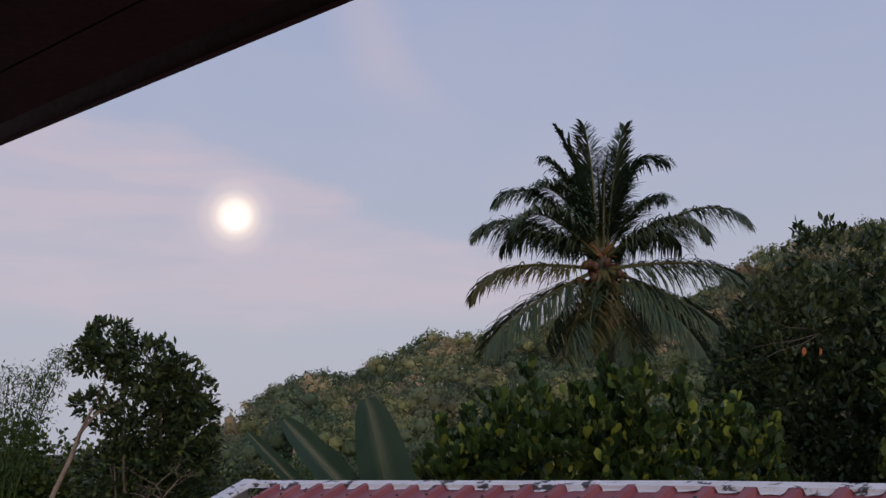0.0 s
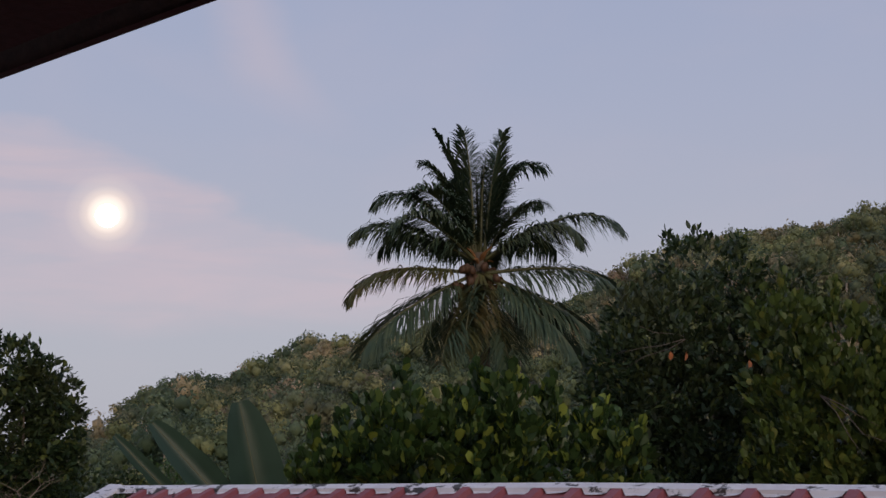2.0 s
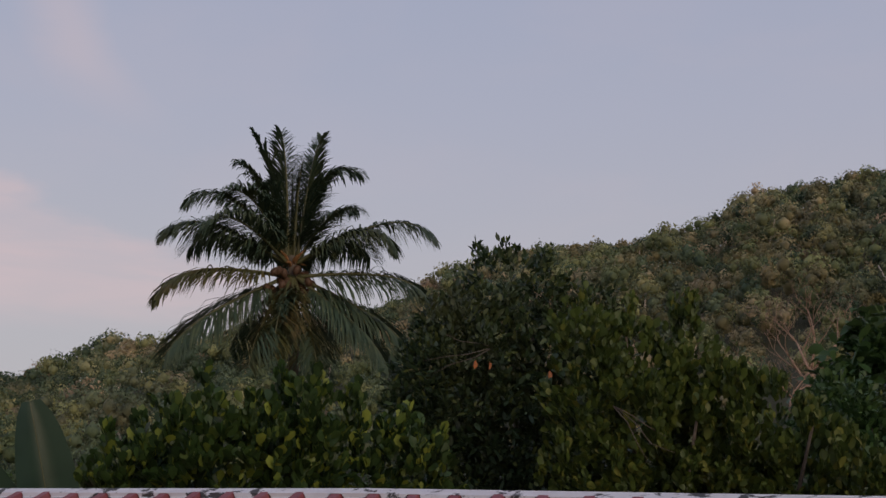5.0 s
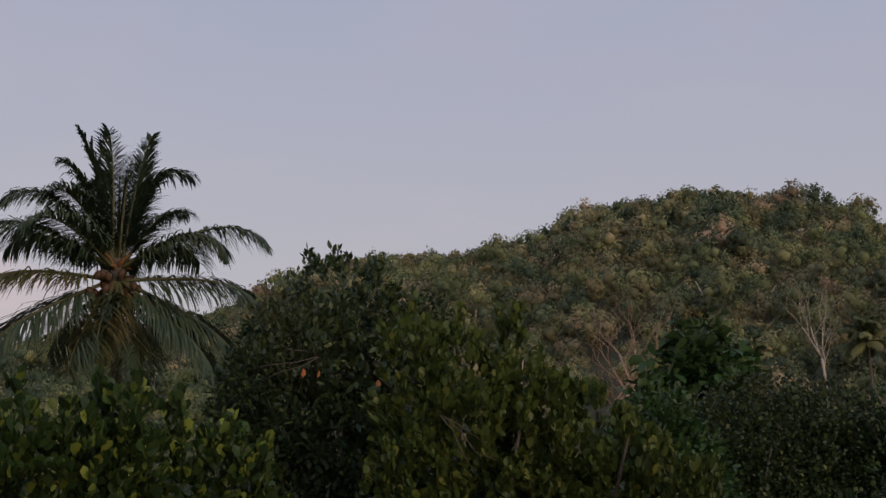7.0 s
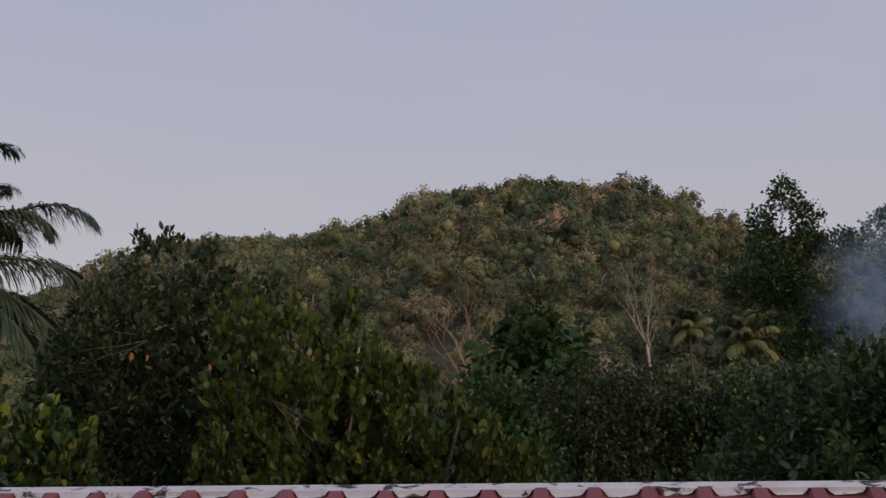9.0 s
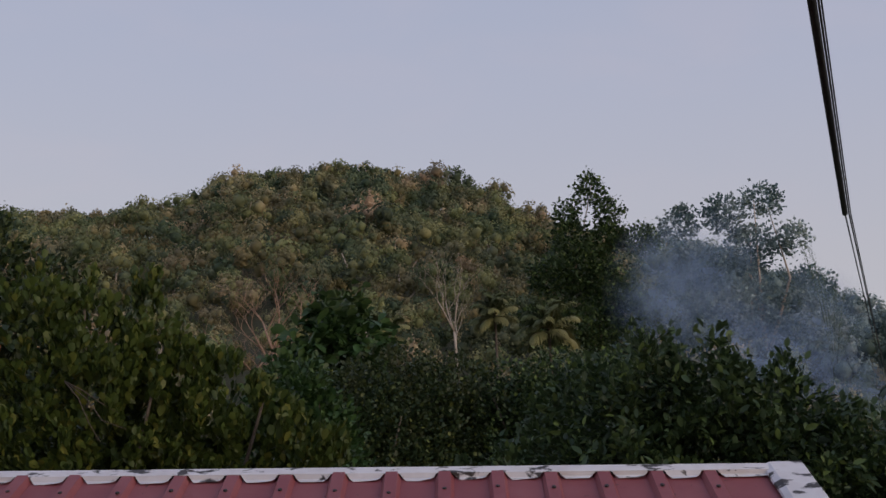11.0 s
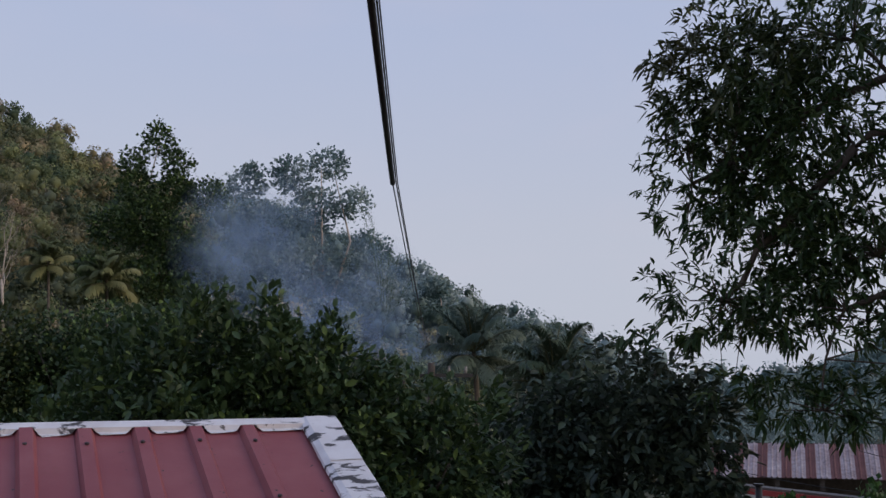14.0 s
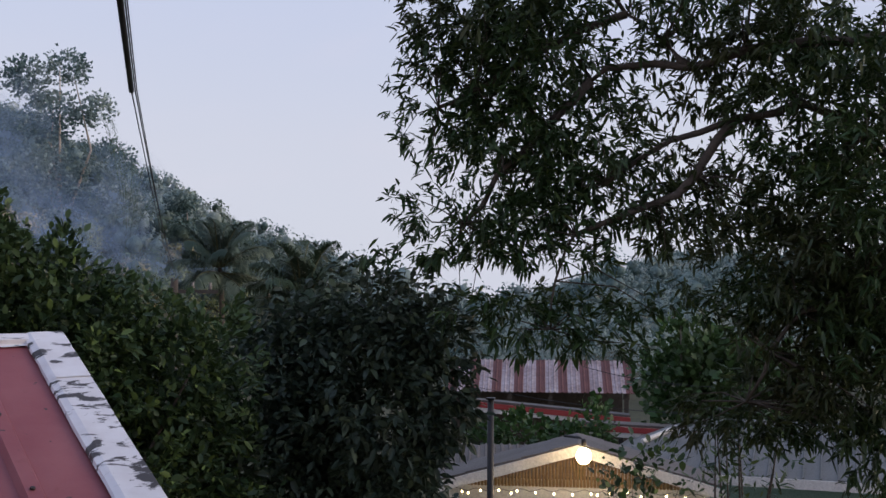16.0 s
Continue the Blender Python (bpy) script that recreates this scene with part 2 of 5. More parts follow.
DARKROOF = rough_mat("dark_grey_roof", (0.075, 0.064, 0.056), (0.125, 0.106, 0.094), 1.5, 0.7)
SLAT = rough_mat("bamboo_slat", (0.22, 0.14, 0.07), (0.33, 0.22, 0.12), 8.0, 0.7)
TRIM = rough_mat("weathered_white_trim", (0.6, 0.57, 0.53), (0.72, 0.69, 0.65), 4.0, 0.6)
RUSTRED = rough_mat("rusty_red_sheet", (0.11, 0.045, 0.042), (0.19, 0.08, 0.07), 2.0, 0.7)
RUSTPALE = rough_mat("rusty_pale_sheet", (0.22, 0.15, 0.145), (0.46, 0.39, 0.4), 1.2, 0.6, 9.0)
REDPAINT = rough_mat("red_trim_paint", (0.28, 0.035, 0.035), (0.38, 0.06, 0.055), 3.0, 0.5)
STEEL = rough_mat("dark_steel", (0.015, 0.014, 0.014), (0.030, 0.025, 0.025), 8.0, 0.5)
CABLE = rough_mat("black_cable", (0.018, 0.018, 0.02), (0.03, 0.03, 0.032), 20.0, 0.5)
PORCELAIN = rough_mat("porcelain", (0.2, 0.17, 0.15), (0.3, 0.27, 0.25), 20.0, 0.3)
NUT = rough_mat("coconut_husk", (0.054, 0.030, 0.017), (0.102, 0.051, 0.027), 9.0, 0.6)
SHEATH = rough_mat("orange_sheath", (0.210, 0.091, 0.035), (0.280, 0.140, 0.056), 12.0, 0.8)
ORANGE = rough_mat("withered_leaf", (0.42, 0.13, 0.045), (0.55, 0.2, 0.07), 10.0, 0.6)


def emitter(name, colour, strength):
    mat = bpy.data.materials.new(name)
    nt = tree_nodes(mat)
    e = node(nt, "ShaderNodeEmission", Strength=strength)
    e.inputs[0].default_value = (*colour, 1)
    nt.links.new(e.outputs[0], nt.nodes.new("ShaderNodeOutputMaterial").inputs[0])
    return mat


MOONLIGHT = emitter("moonlight", (1.0, 0.93, 0.78), 2.4)
BULB = emitter("warm_bulb", (1.0, 0.72, 0.36), 38.0)
FAIRY = emitter("fairy_light", (1.0, 0.72, 0.35), 9.0)

# ---- mesh helpers ----
rng = np.random.default_rng(7)


class Soup:
    """Vertices and faces gathered for one mesh."""

    def __init__(self):
        self.v, self.f, self.n = [], [], 0

    def add(self, verts, faces):
        verts = np.asarray(verts, float).reshape(-1, 3)
        self.v.append(verts)
        self.f.extend(tuple(i + self.n for i in face) for face in faces)
        self.n += len(verts)

    def box(self, centre, size, turn=None):
        c = np.array([(x, y, z) for x in (-0.5, 0.5) for y in (-0.5, 0.5) for z in (-0.5, 0.5)]) * np.array(size)
        if turn is not None:
            c = c @ np.array(turn.to_3x3()).T
        self.add(c + np.array(centre), [(0, 1, 3, 2), (4, 6, 7, 5), (0, 4, 5, 1), (2, 3, 7, 6), (0, 2, 6, 4), (1, 5, 7, 3)])

    def tube(self, points, radii, sides=7):
        """A limb along points that tapers from one radius to the next."""
        pts = np.asarray([tuple(p) for p in points], float)
        rings = []
        for i, p in enumerate(pts):
            d = pts[min(i + 1, len(pts) - 1)] - pts[max(i - 1, 0)]
            d /= np.linalg.norm(d) + 1e-9
            a = np.cross(d, (0.31, 0.95, 0.12) if abs(d[2]) > 0.7 else (0, 0, 1.0))
            a /= np.linalg.norm(a)
            b = np.cross(d, a)
            ang = np.linspace(0, 2 * np.pi, sides, endpoint=False)
            rings.append(p + radii[i] * (np.cos(ang)[:, None] * a + np.sin(ang)[:, None] * b))
        faces = [(r * sides + k, r * sides + (k + 1) % sides, (r + 1) * sides + (k + 1) % sides, (r + 1) * sides + k) for r in range(len(pts) - 1) for k in range(sides)]
        faces += [tuple(range(sides))[::-1], tuple((len(pts) - 1) * sides + k for k in range(sides))]
        self.add(np.concatenate(rings), faces)

    def ball(self, centre, radii, segs=10, rings=7):
        v = [(0, 0, 1)] + [(math.sin(math.pi * r / rings) * math.cos(2 * math.pi * s / segs), math.sin(math.pi * r / rings) * math.sin(2 * math.pi * s / segs), math.cos(math.pi * r / rings)) for r in range(1, rings) for s in range(segs)] + [(0, 0, -1)]
        f = [(0, 1 + s, 1 + (s + 1) % segs) for s in range(segs)]
        for r in range(rings - 2):
            f += [(1 + r * segs + s, 1 + (r + 1) * segs + s, 1 + (r + 1) * segs + (s + 1) % segs, 1 + r * segs + (s + 1) % segs) for s in range(segs)]
        last = len(v) - 1
        f += [(last, 1 + (rings - 2) * segs + (s + 1) % segs, 1 + (rings - 2) * segs + s) for s in range(segs)]
        self.add(np.array(v) * np.array(radii) + np.array(centre), f)

    def mesh(self, name, material, smooth=False):
        me = bpy.data.meshes.new(name)
        v = np.concatenate(self.v)
        me.from_pydata(v, [], self.f)
        if smooth:
            me.polygons.foreach_set("use_smooth", np.ones(len(me.polygons), bool))
        me.materials.append(material)
        return me


def part(name, soup, material, parent=None, label="", smooth=False):
    ob = new(name, soup.mesh(name, material, smooth) if isinstance(soup, Soup) else soup)
    if parent is not None:
        ob.parent = parent
    return tagged(ob, label) if label else ob


def thing(name, label, category, group="", kind="", at=(0, 0, 0)):
    ob = new(name)
    ob.location = at
    return tagged(ob, label, category, group, kind)


def unit(v):
    return v / (np.linalg.norm(v, axis=-1, keepdims=True) + 1e-9)


LEAF_SHAPES = {
    # along, across, fold; the first point is the stalk
    "kite": ([(0, 0), (0.5, 0.42), (1, 0), (0.5, -0.42)], [(0, 1, 2), (0, 2, 3)]),
    "round": ([(0, 0), (0.35, 0.26), (0.75, 0.3), (1, 0), (0.75, -0.3), (0.35, -0.26)], [(0, 1, 2, 3), (0, 3, 4, 5)]),
    "oval": ([(0, 0), (0.28, 0.19), (0.62, 0.2), (1, 0), (0.62, -0.2), (0.28, -0.19)], [(0, 1, 2, 3), (0, 3, 4, 5)]),
    "lance": ([(0, 0), (0.3, 0.12), (0.7, 0.1), (1, 0), (0.7, -0.1), (0.3, -0.12)], [(0, 1, 2, 3), (0, 3, 4, 5)]),
    "tuft": ([(0, -0.3), (0.2, 0.48), (1, 0)], [(0, 1, 2)]),
    "clump": ([(0, 0), (0.3, 0.5), (1, 0.15), (0.6, -0.45)], [(0, 1, 2), (0, 2, 3)]),
}


def leaves(base, way, size, shape="kite", fold=0.25, droop=0.0, facing=None):
    """A mesh of leaves: where each springs from, where it points, how long it is and which way its face turns."""
    prof, faces = LEAF_SHAPES[shape]
    n = len(base)
    way = unit(way)
    side = unit(np.cross(way, rng.normal(0, 0.55, (n, 3)) + (0, 0, 1) if facing is None else facing))
    up = np.cross(side, way)
    vs = []
    for a, c in prof:
        vs.append(base + size[:, None] * (a * way + c * side + fold * abs(c) * up) - (droop * a * a * size)[:, None] * np.array((0, 0, 1.0)))
    v = np.stack(vs, 1).reshape(-1, 3)
    k = len(prof)
    me = bpy.data.meshes.new("leaves")
    loops = np.concatenate([np.array(f) for f in faces])
    counts = np.array([len(f) for f in faces])
    all_loops = (np.arange(n)[:, None] * k + loops[None]).ravel().astype(np.int32)
    totals = np.tile(counts, n)
    starts = np.concatenate([[0], np.cumsum(totals)[:-1]]).astype(np.int32)
    me.vertices.add(len(v))
    me.vertices.foreach_set("co", v.astype(np.float32).ravel())
    me.loops.add(len(all_loops))
    me.loops.foreach_set("vertex_index", all_loops)
    me.polygons.add(len(totals))
    me.polygons.foreach_set("loop_start", starts)
    me.update(calc_edges=True)
    return me


def mounds(centre, radius, segs=5, rings=4):
    """Many small lumpy domes of packed foliage as vertices and faces."""
    ang = [(math.pi * (r + 0.35) / rings, 2 * math.pi * (q + 0.5 * (r % 2)) / segs) for r in range(rings) for q in range(segs)]
    ball = np.array([(math.sin(a) * math.cos(b), math.sin(a) * math.sin(b), math.cos(a)) for a, b in ang])
    n, k = len(centre), len(ball)
    v = centre[:, None] + ball[None] * radius[:, None, None] * rng.uniform(0.72, 1.06, (n, k, 1))
    quad = np.array([(r * segs + q, (r + 1) * segs + q, (r + 1) * segs + (q + 1) % segs, r * segs + (q + 1) % segs) for r in range(rings - 1) for q in range(segs)])
    me = bpy.data.meshes.new("mounds")
    loops = (np.arange(n)[:, None, None] * k + quad[None]).ravel().astype(np.int32)
    me.vertices.add(n * k)
    me.vertices.foreach_set("co", v.astype(np.float32).ravel())
    me.loops.add(len(loops))
    me.loops.foreach_set("vertex_index", loops)
    me.polygons.add(n * len(quad))
    me.polygons.foreach_set("loop_start", np.arange(0, len(loops), 4, dtype=np.int32))
    me.update(calc_edges=True)
    return me


def lobes_cloud(lobes, clusters, per, leaf, spread, inner=0.25, upward=0.5, hang=0.0, cut=None, shoots=0, wild=0.95):
    """Twig ends on the skin of rounded lobes, each with a tuft of leaves."""
    vols = np.array([l[1][0] * l[1][2] + l[1][1] * l[1][2] for l in lobes])
    pick = rng.choice(len(lobes), clusters, p=vols / vols.sum())
    cen = np.array([tuple(l[0]) for l in lobes])[pick]
    rad = np.array([l[1] for l in lobes])[pick]
    d = unit(rng.normal(0, 1, (clusters, 3)))
    rr = np.where(rng.random(clusters) < inner, rng.uniform(0.45, 0.85, clusters), rng.uniform(0.84, 1.1, clusters))
    tip = cen + d * rad * rr[:, None]
    if cut is not None:
        keep = cut(tip)
        tip, d = tip[keep], d[keep]
    if shoots:
        # upright young shoots on the upper skin
        i = np.flatnonzero((d[:, 2] > 0.15) & (rr[: len(d)] > 0.8))
        i = i[rng.permutation(len(i))[:shoots]]
        steps = np.linspace(0.4, 1.8, 4)
        extra = (tip[i][:, None] + (d[i] * (0.5, 0.5, 0.2) + (0, 0, 1.0))[:, None] * (steps * leaf)[None, :, None]).reshape(-1, 3)
        tip = np.concatenate([tip, extra])
        d = np.concatenate([d, np.repeat(unit(d[i] * 0.4 + (0, 0, 0.8)), 4, 0)])
    out = np.repeat(d, per, 0)
    base = np.repeat(tip, per, 0) + rng.normal(0, spread, (len(tip) * per, 3))
    way = out * 0.75 + unit(rng.normal(0, 1, base.shape)) * wild + (0, 0, upward - hang)
    size = leaf * rng.uniform(0.5, 1.45, len(base))
    return base, way, size, tip


def limbs(soup, root, tips, r0, sides=6, fork=0.45):
    """A trunk that forks towards some of its twig ends."""
    root = np.array(tuple(root))
    top = np.array(tips).mean(0)
    knee = root + (top - root) * fork + rng.normal(0, 0.08, 3) * np.linalg.norm(top - root)
    knee[2] = root[2] + (top[2] - root[2]) * fork
    soup.tube([root, root * 0.6 + knee * 0.4 + rng.normal(0, r0 * 0.6, 3), knee], [r0 * 1.25, r0, r0 * 0.75], sides + 2)
    for tip in tips:
        m = knee * 0.5 + tip * 0.5 + rng.normal(0, 0.07, 3) * np.linalg.norm(tip - knee) - (0, 0, 0.05)
        soup.tube([knee, m, tip], [r0 * 0.6, r0 * 0.35, r0 * 0.12], sides)


def lobe(az, r, el_top, width, depth=None, height=None):
    """A rounded mass of foliage whose top reaches a height seen at el_top degrees from the balcony."""
    top = EYE + r * math.tan(radians(el_top))
    height = height or width
    return (spot(az, r, top - height), (width, depth or width, height))


def leafy_tree(name, label, category, root, lobes, clusters, per, leaf, spread, mat, bark, r0, shape="kite", singles=0, group="", inner=0.25, upward=0.5, hang=0.0, fold=0.25, droop=0.0, cut=None, n_limbs=9, crown_kind="stuff", shoots=0, wild=0.95):
    t = thing(name, label, category, group, at=root)
    base, way, size, tip = lobes_cloud(lobes, clusters, per, leaf, spread, inner, upward, hang, cut, shoots, wild)
    origin = np.array(tuple(root))
    base, tip = base - origin, tip - origin
    if singles:
        gap = np.linalg.norm(base[:, :2] + origin[:2], axis=1)
        near = np.zeros(len(base), bool)
        near[np.argsort(gap)[: singles * 4]] = True
        near[np.flatnonzero(near)[rng.permutation(near.sum())[singles:]]] = False
        own = bpy.data.meshes.new("leaf")
        prof, faces = LEAF_SHAPES[shape]
        own.from_pydata([(a, c, fold * abs(c) - droop * a * a) for a, c in prof], [], faces)
        own.materials.append(mat)
        w = unit(way)
        for i in np.flatnonzero(near):
            x = Vector(w[i])
            y = Vector((0, 0, 1)).cross(x).normalized()
            z = x.cross(y)
            ob = new("leaf", own)
            ob.parent = t
            ob.matrix_local = Matrix.Translation(Vector(base[i])) @ Matrix((x, y, z)).transposed().to_4x4() @ Matrix.Diagonal((*[size[i]] * 3, 1))
        base, way, size = base[~near], way[~near], size[~near]
    me = leaves(base, way, size, shape, fold, droop)
    me.materials.append(mat)
    crown = part("crown", me, mat, t)
    tagged(crown, kind=crown_kind)
    wood = Soup()
    limbs(wood, (0, 0, 0), tip[rng.permutation(len(tip))[:n_limbs]], r0)
    part("trunk", wood, bark, t, smooth=True)
    return t


# ---- ground and hills ----
# bearing and height of the wooded crest
CREST_AZ = [-60, -24, -14, -11.2, -9.5, -7.8, -5.2, -2.6, -1.1, 2.7, 8, 14.1, 17.6, 19.2, 22.5, 27.8, 30.3, 32.1, 33.9, 36.9, 38.8, 42.6, 46.5, 47.6, 52, 58, 62, 66, 67, 68.6, 70.9, 72.7, 74, 78, 82, 84, 87.6, 91.4, 95]
CREST_EL = [0.6, 0.4, 0.7, 1.6, 3.1, 4.1, 4.4, 5.3, 6.0, 6.4, 7.4, 8.6, 10.2, 10.8, 11.3, 11.6, 12.2, 13.1, 13.6, 13.9, 14.1, 13.6, 12.9, 11.6, 10.6, 9.2, 7.6, 5.4, 4.4, 4.1, 3.3, 2.8, 1.9, 0.15, 0.15, 0.6, 1.8, 2.7, 2.6]
# the ground lies below the tree tops that make the skyline
CREST_H = [EYE + 230 * math.tan(radians(e)) - 8.4 for e in CREST_EL]


def ground_height(az, r):
    """Flat round the houses, then a wooded hill, then plain."""
    h = np.interp(az, CREST_AZ, CREST_H)
    s = np.clip((r - 55) / 175, 0, 1)
    near = h * (s * s * (3 - 2 * s) * 0.45 + s * 0.55)
    back = np.clip((r - 240) / 300, 0, 1)
    near = near * (1 - back * 0.9)
    return near


def build_ground():
    az = np.concatenate([np.arange(-60, 111, 2.0), np.arange(114, 300, 6.0)])
    rr = np.array([3, 8, 20, 40, 55, 75, 95, 115, 135, 155, 175, 195, 215, 230, 245, 270, 320, 400, 480, 540, 580, 620, 660, 720, 820, 1000, 1600, 2600, 4400.0])
    A, Rr = np.meshgrid(az, rr)
    Z = ground_height(A, Rr)
    v = np.stack([Rr * np.sin(np.radians(A)), Rr * np.cos(np.radians(A)), Z], -1).reshape(-1, 3)
    n = len(az)
    f = [(i * n + j, i * n + (j + 1) % n, (i + 1) * n + (j + 1) % n, (i + 1) * n + j) for i in range(len(rr) - 1) for j in range(n)]
    s = Soup()
    s.add(np.concatenate([v, [(0, 0, 0)]]), f + [(len(v), (j + 1) % n, j) for j in range(n)])
    tagged(part("ground", s, SOIL, smooth=True), "dark soil and undergrowth that rises into wooded hills", "ground", kind="structure")


# open strips before the pale and the dry tree: bearing, half width, from, to
CLEARINGS = [(44.4, 1.4, 58, 93), (34.6, 1.6, 58, 93)]


def forest(name, label, count, az_range, r_range, crown, per, leaf, mats, wood_mat):
    """Far woods: each tree a dome of rounded lobes clothed in leaf tufts, of one of several kinds, with a trunk."""
    # spread evenly, with no two trees on one spot
    k = np.arange(count)
    az = az_range[0] + (az_range[1] - az_range[0]) * ((0.5 + k * 0.7548776662) % 1)
    r = np.sqrt(r_range[0] ** 2 + (r_range[1] ** 2 - r_range[0] ** 2) * ((0.5 + k * 0.5698402910) % 1))
    az, r = az + rng.normal(0, 0.25, count), r + rng.normal(0, 0.9, count)
    for a, w, r0, r1 in CLEARINGS:
        keep = ~((abs(az - a) < w) & (r > r0) & (r < r1))
        az, r = az[keep], r[keep]
    count = len(az)
    z = ground_height(az, r)
    size = crown * rng.uniform(0.6, 1.35, count) * np.where(rng.random(count) < 0.1, 1.25, 1)
    tall = size * rng.uniform(0.7, 1.5, count)
    x, y = r * np.sin(np.radians(az)), r * np.cos(np.radians(az))
    n_lobes = 5
    turn = rng.uniform(0, 2 * np.pi, (count, n_lobes))
    out = rng.uniform(0.35, 0.75, (count, n_lobes)) * size[:, None]
    out[:, 0] *= 0.2
    high = rng.uniform(-0.25, 0.3, (count, n_lobes)) * size[:, None]
    high[:, 0] = size * 0.35
    mid = np.stack([x, y, z + tall + size * 0.2], -1)[:, None] + np.stack([out * np.cos(turn), out * np.sin(turn), high], -1)
    rad = size[:, None] * rng.uniform(0.28, 0.5, (count, n_lobes))
    lob = rng.integers(0, n_lobes, (count, per))
    d = unit(rng.normal(0, 1, (count, per, 3)) + (0, 0, 0.4))
    gap = np.take_along_axis(rad, lob, 1) * np.where(rng.random((count, per)) < 0.2, rng.uniform(0.9, 1.4, (count, per)), rng.uniform(0.86, 1.1, (count, per)))
    base = np.take_along_axis(mid, lob[..., None].repeat(3, -1), 1) + d * gap[..., None]
    way = np.cross(d, rng.normal(0, 1, d.shape)) - (0, 0, 0.35)
    face = d + rng.normal(0, 0.4, d.shape)
    sz = leaf * rng.uniform(0.55, 1.4, (count, per)) * (size / crown)[:, None] ** 0.5 * (r / np.mean(r_range))[:, None] ** 0.5
    t = thing(name, label, "woods", kind="stuff")
    kinds = rng.integers(0, len(mats), count)
    for i, mat in enumerate(mats):
        own = (base[..., 2] > z[:, None] + 0.3) & (kinds == i)[:, None]
        me = leaves(base[own], way[own], sz[own], "tuft", 0.3, facing=face[own])
        me.materials.append(mat)
        tagged(part("crown", me, mat, t), kind="stuff")
        if r_range[0] > 60:
            me = mounds(mid[kinds == i].reshape(-1, 3), rad[kinds == i].ravel() * 0.58)
            me.materials.append(mat)
            tagged(part("inner_foliage", me, mat, t), kind="stuff")
    wood = Soup()
    for i in range(0, count, 9):
        p = np.array((x[i], y[i], z[i]))
        wood.tube([p - (0, 0, 0.5), p + (rng.normal(0, 0.3), rng.normal(0, 0.3), tall[i] * 0.6), p + (rng.normal(0, 0.6), rng.normal(0, 0.6), tall[i] + size[i] * 0.5)], [0.22, 0.16, 0.06], 5)
    tagged(part("trunk", wood, wood_mat, t, smooth=True), kind="stuff")


# ---- red roof next door ----
ROOF_AZ, ROOF_D, ROOF_Z, PITCH = 44.0, 5.39, 5.285, radians(22.8)
ROOF_L, ROOF_R, RUN, RIB = -7.4, 1.80, 3.3, 0.25


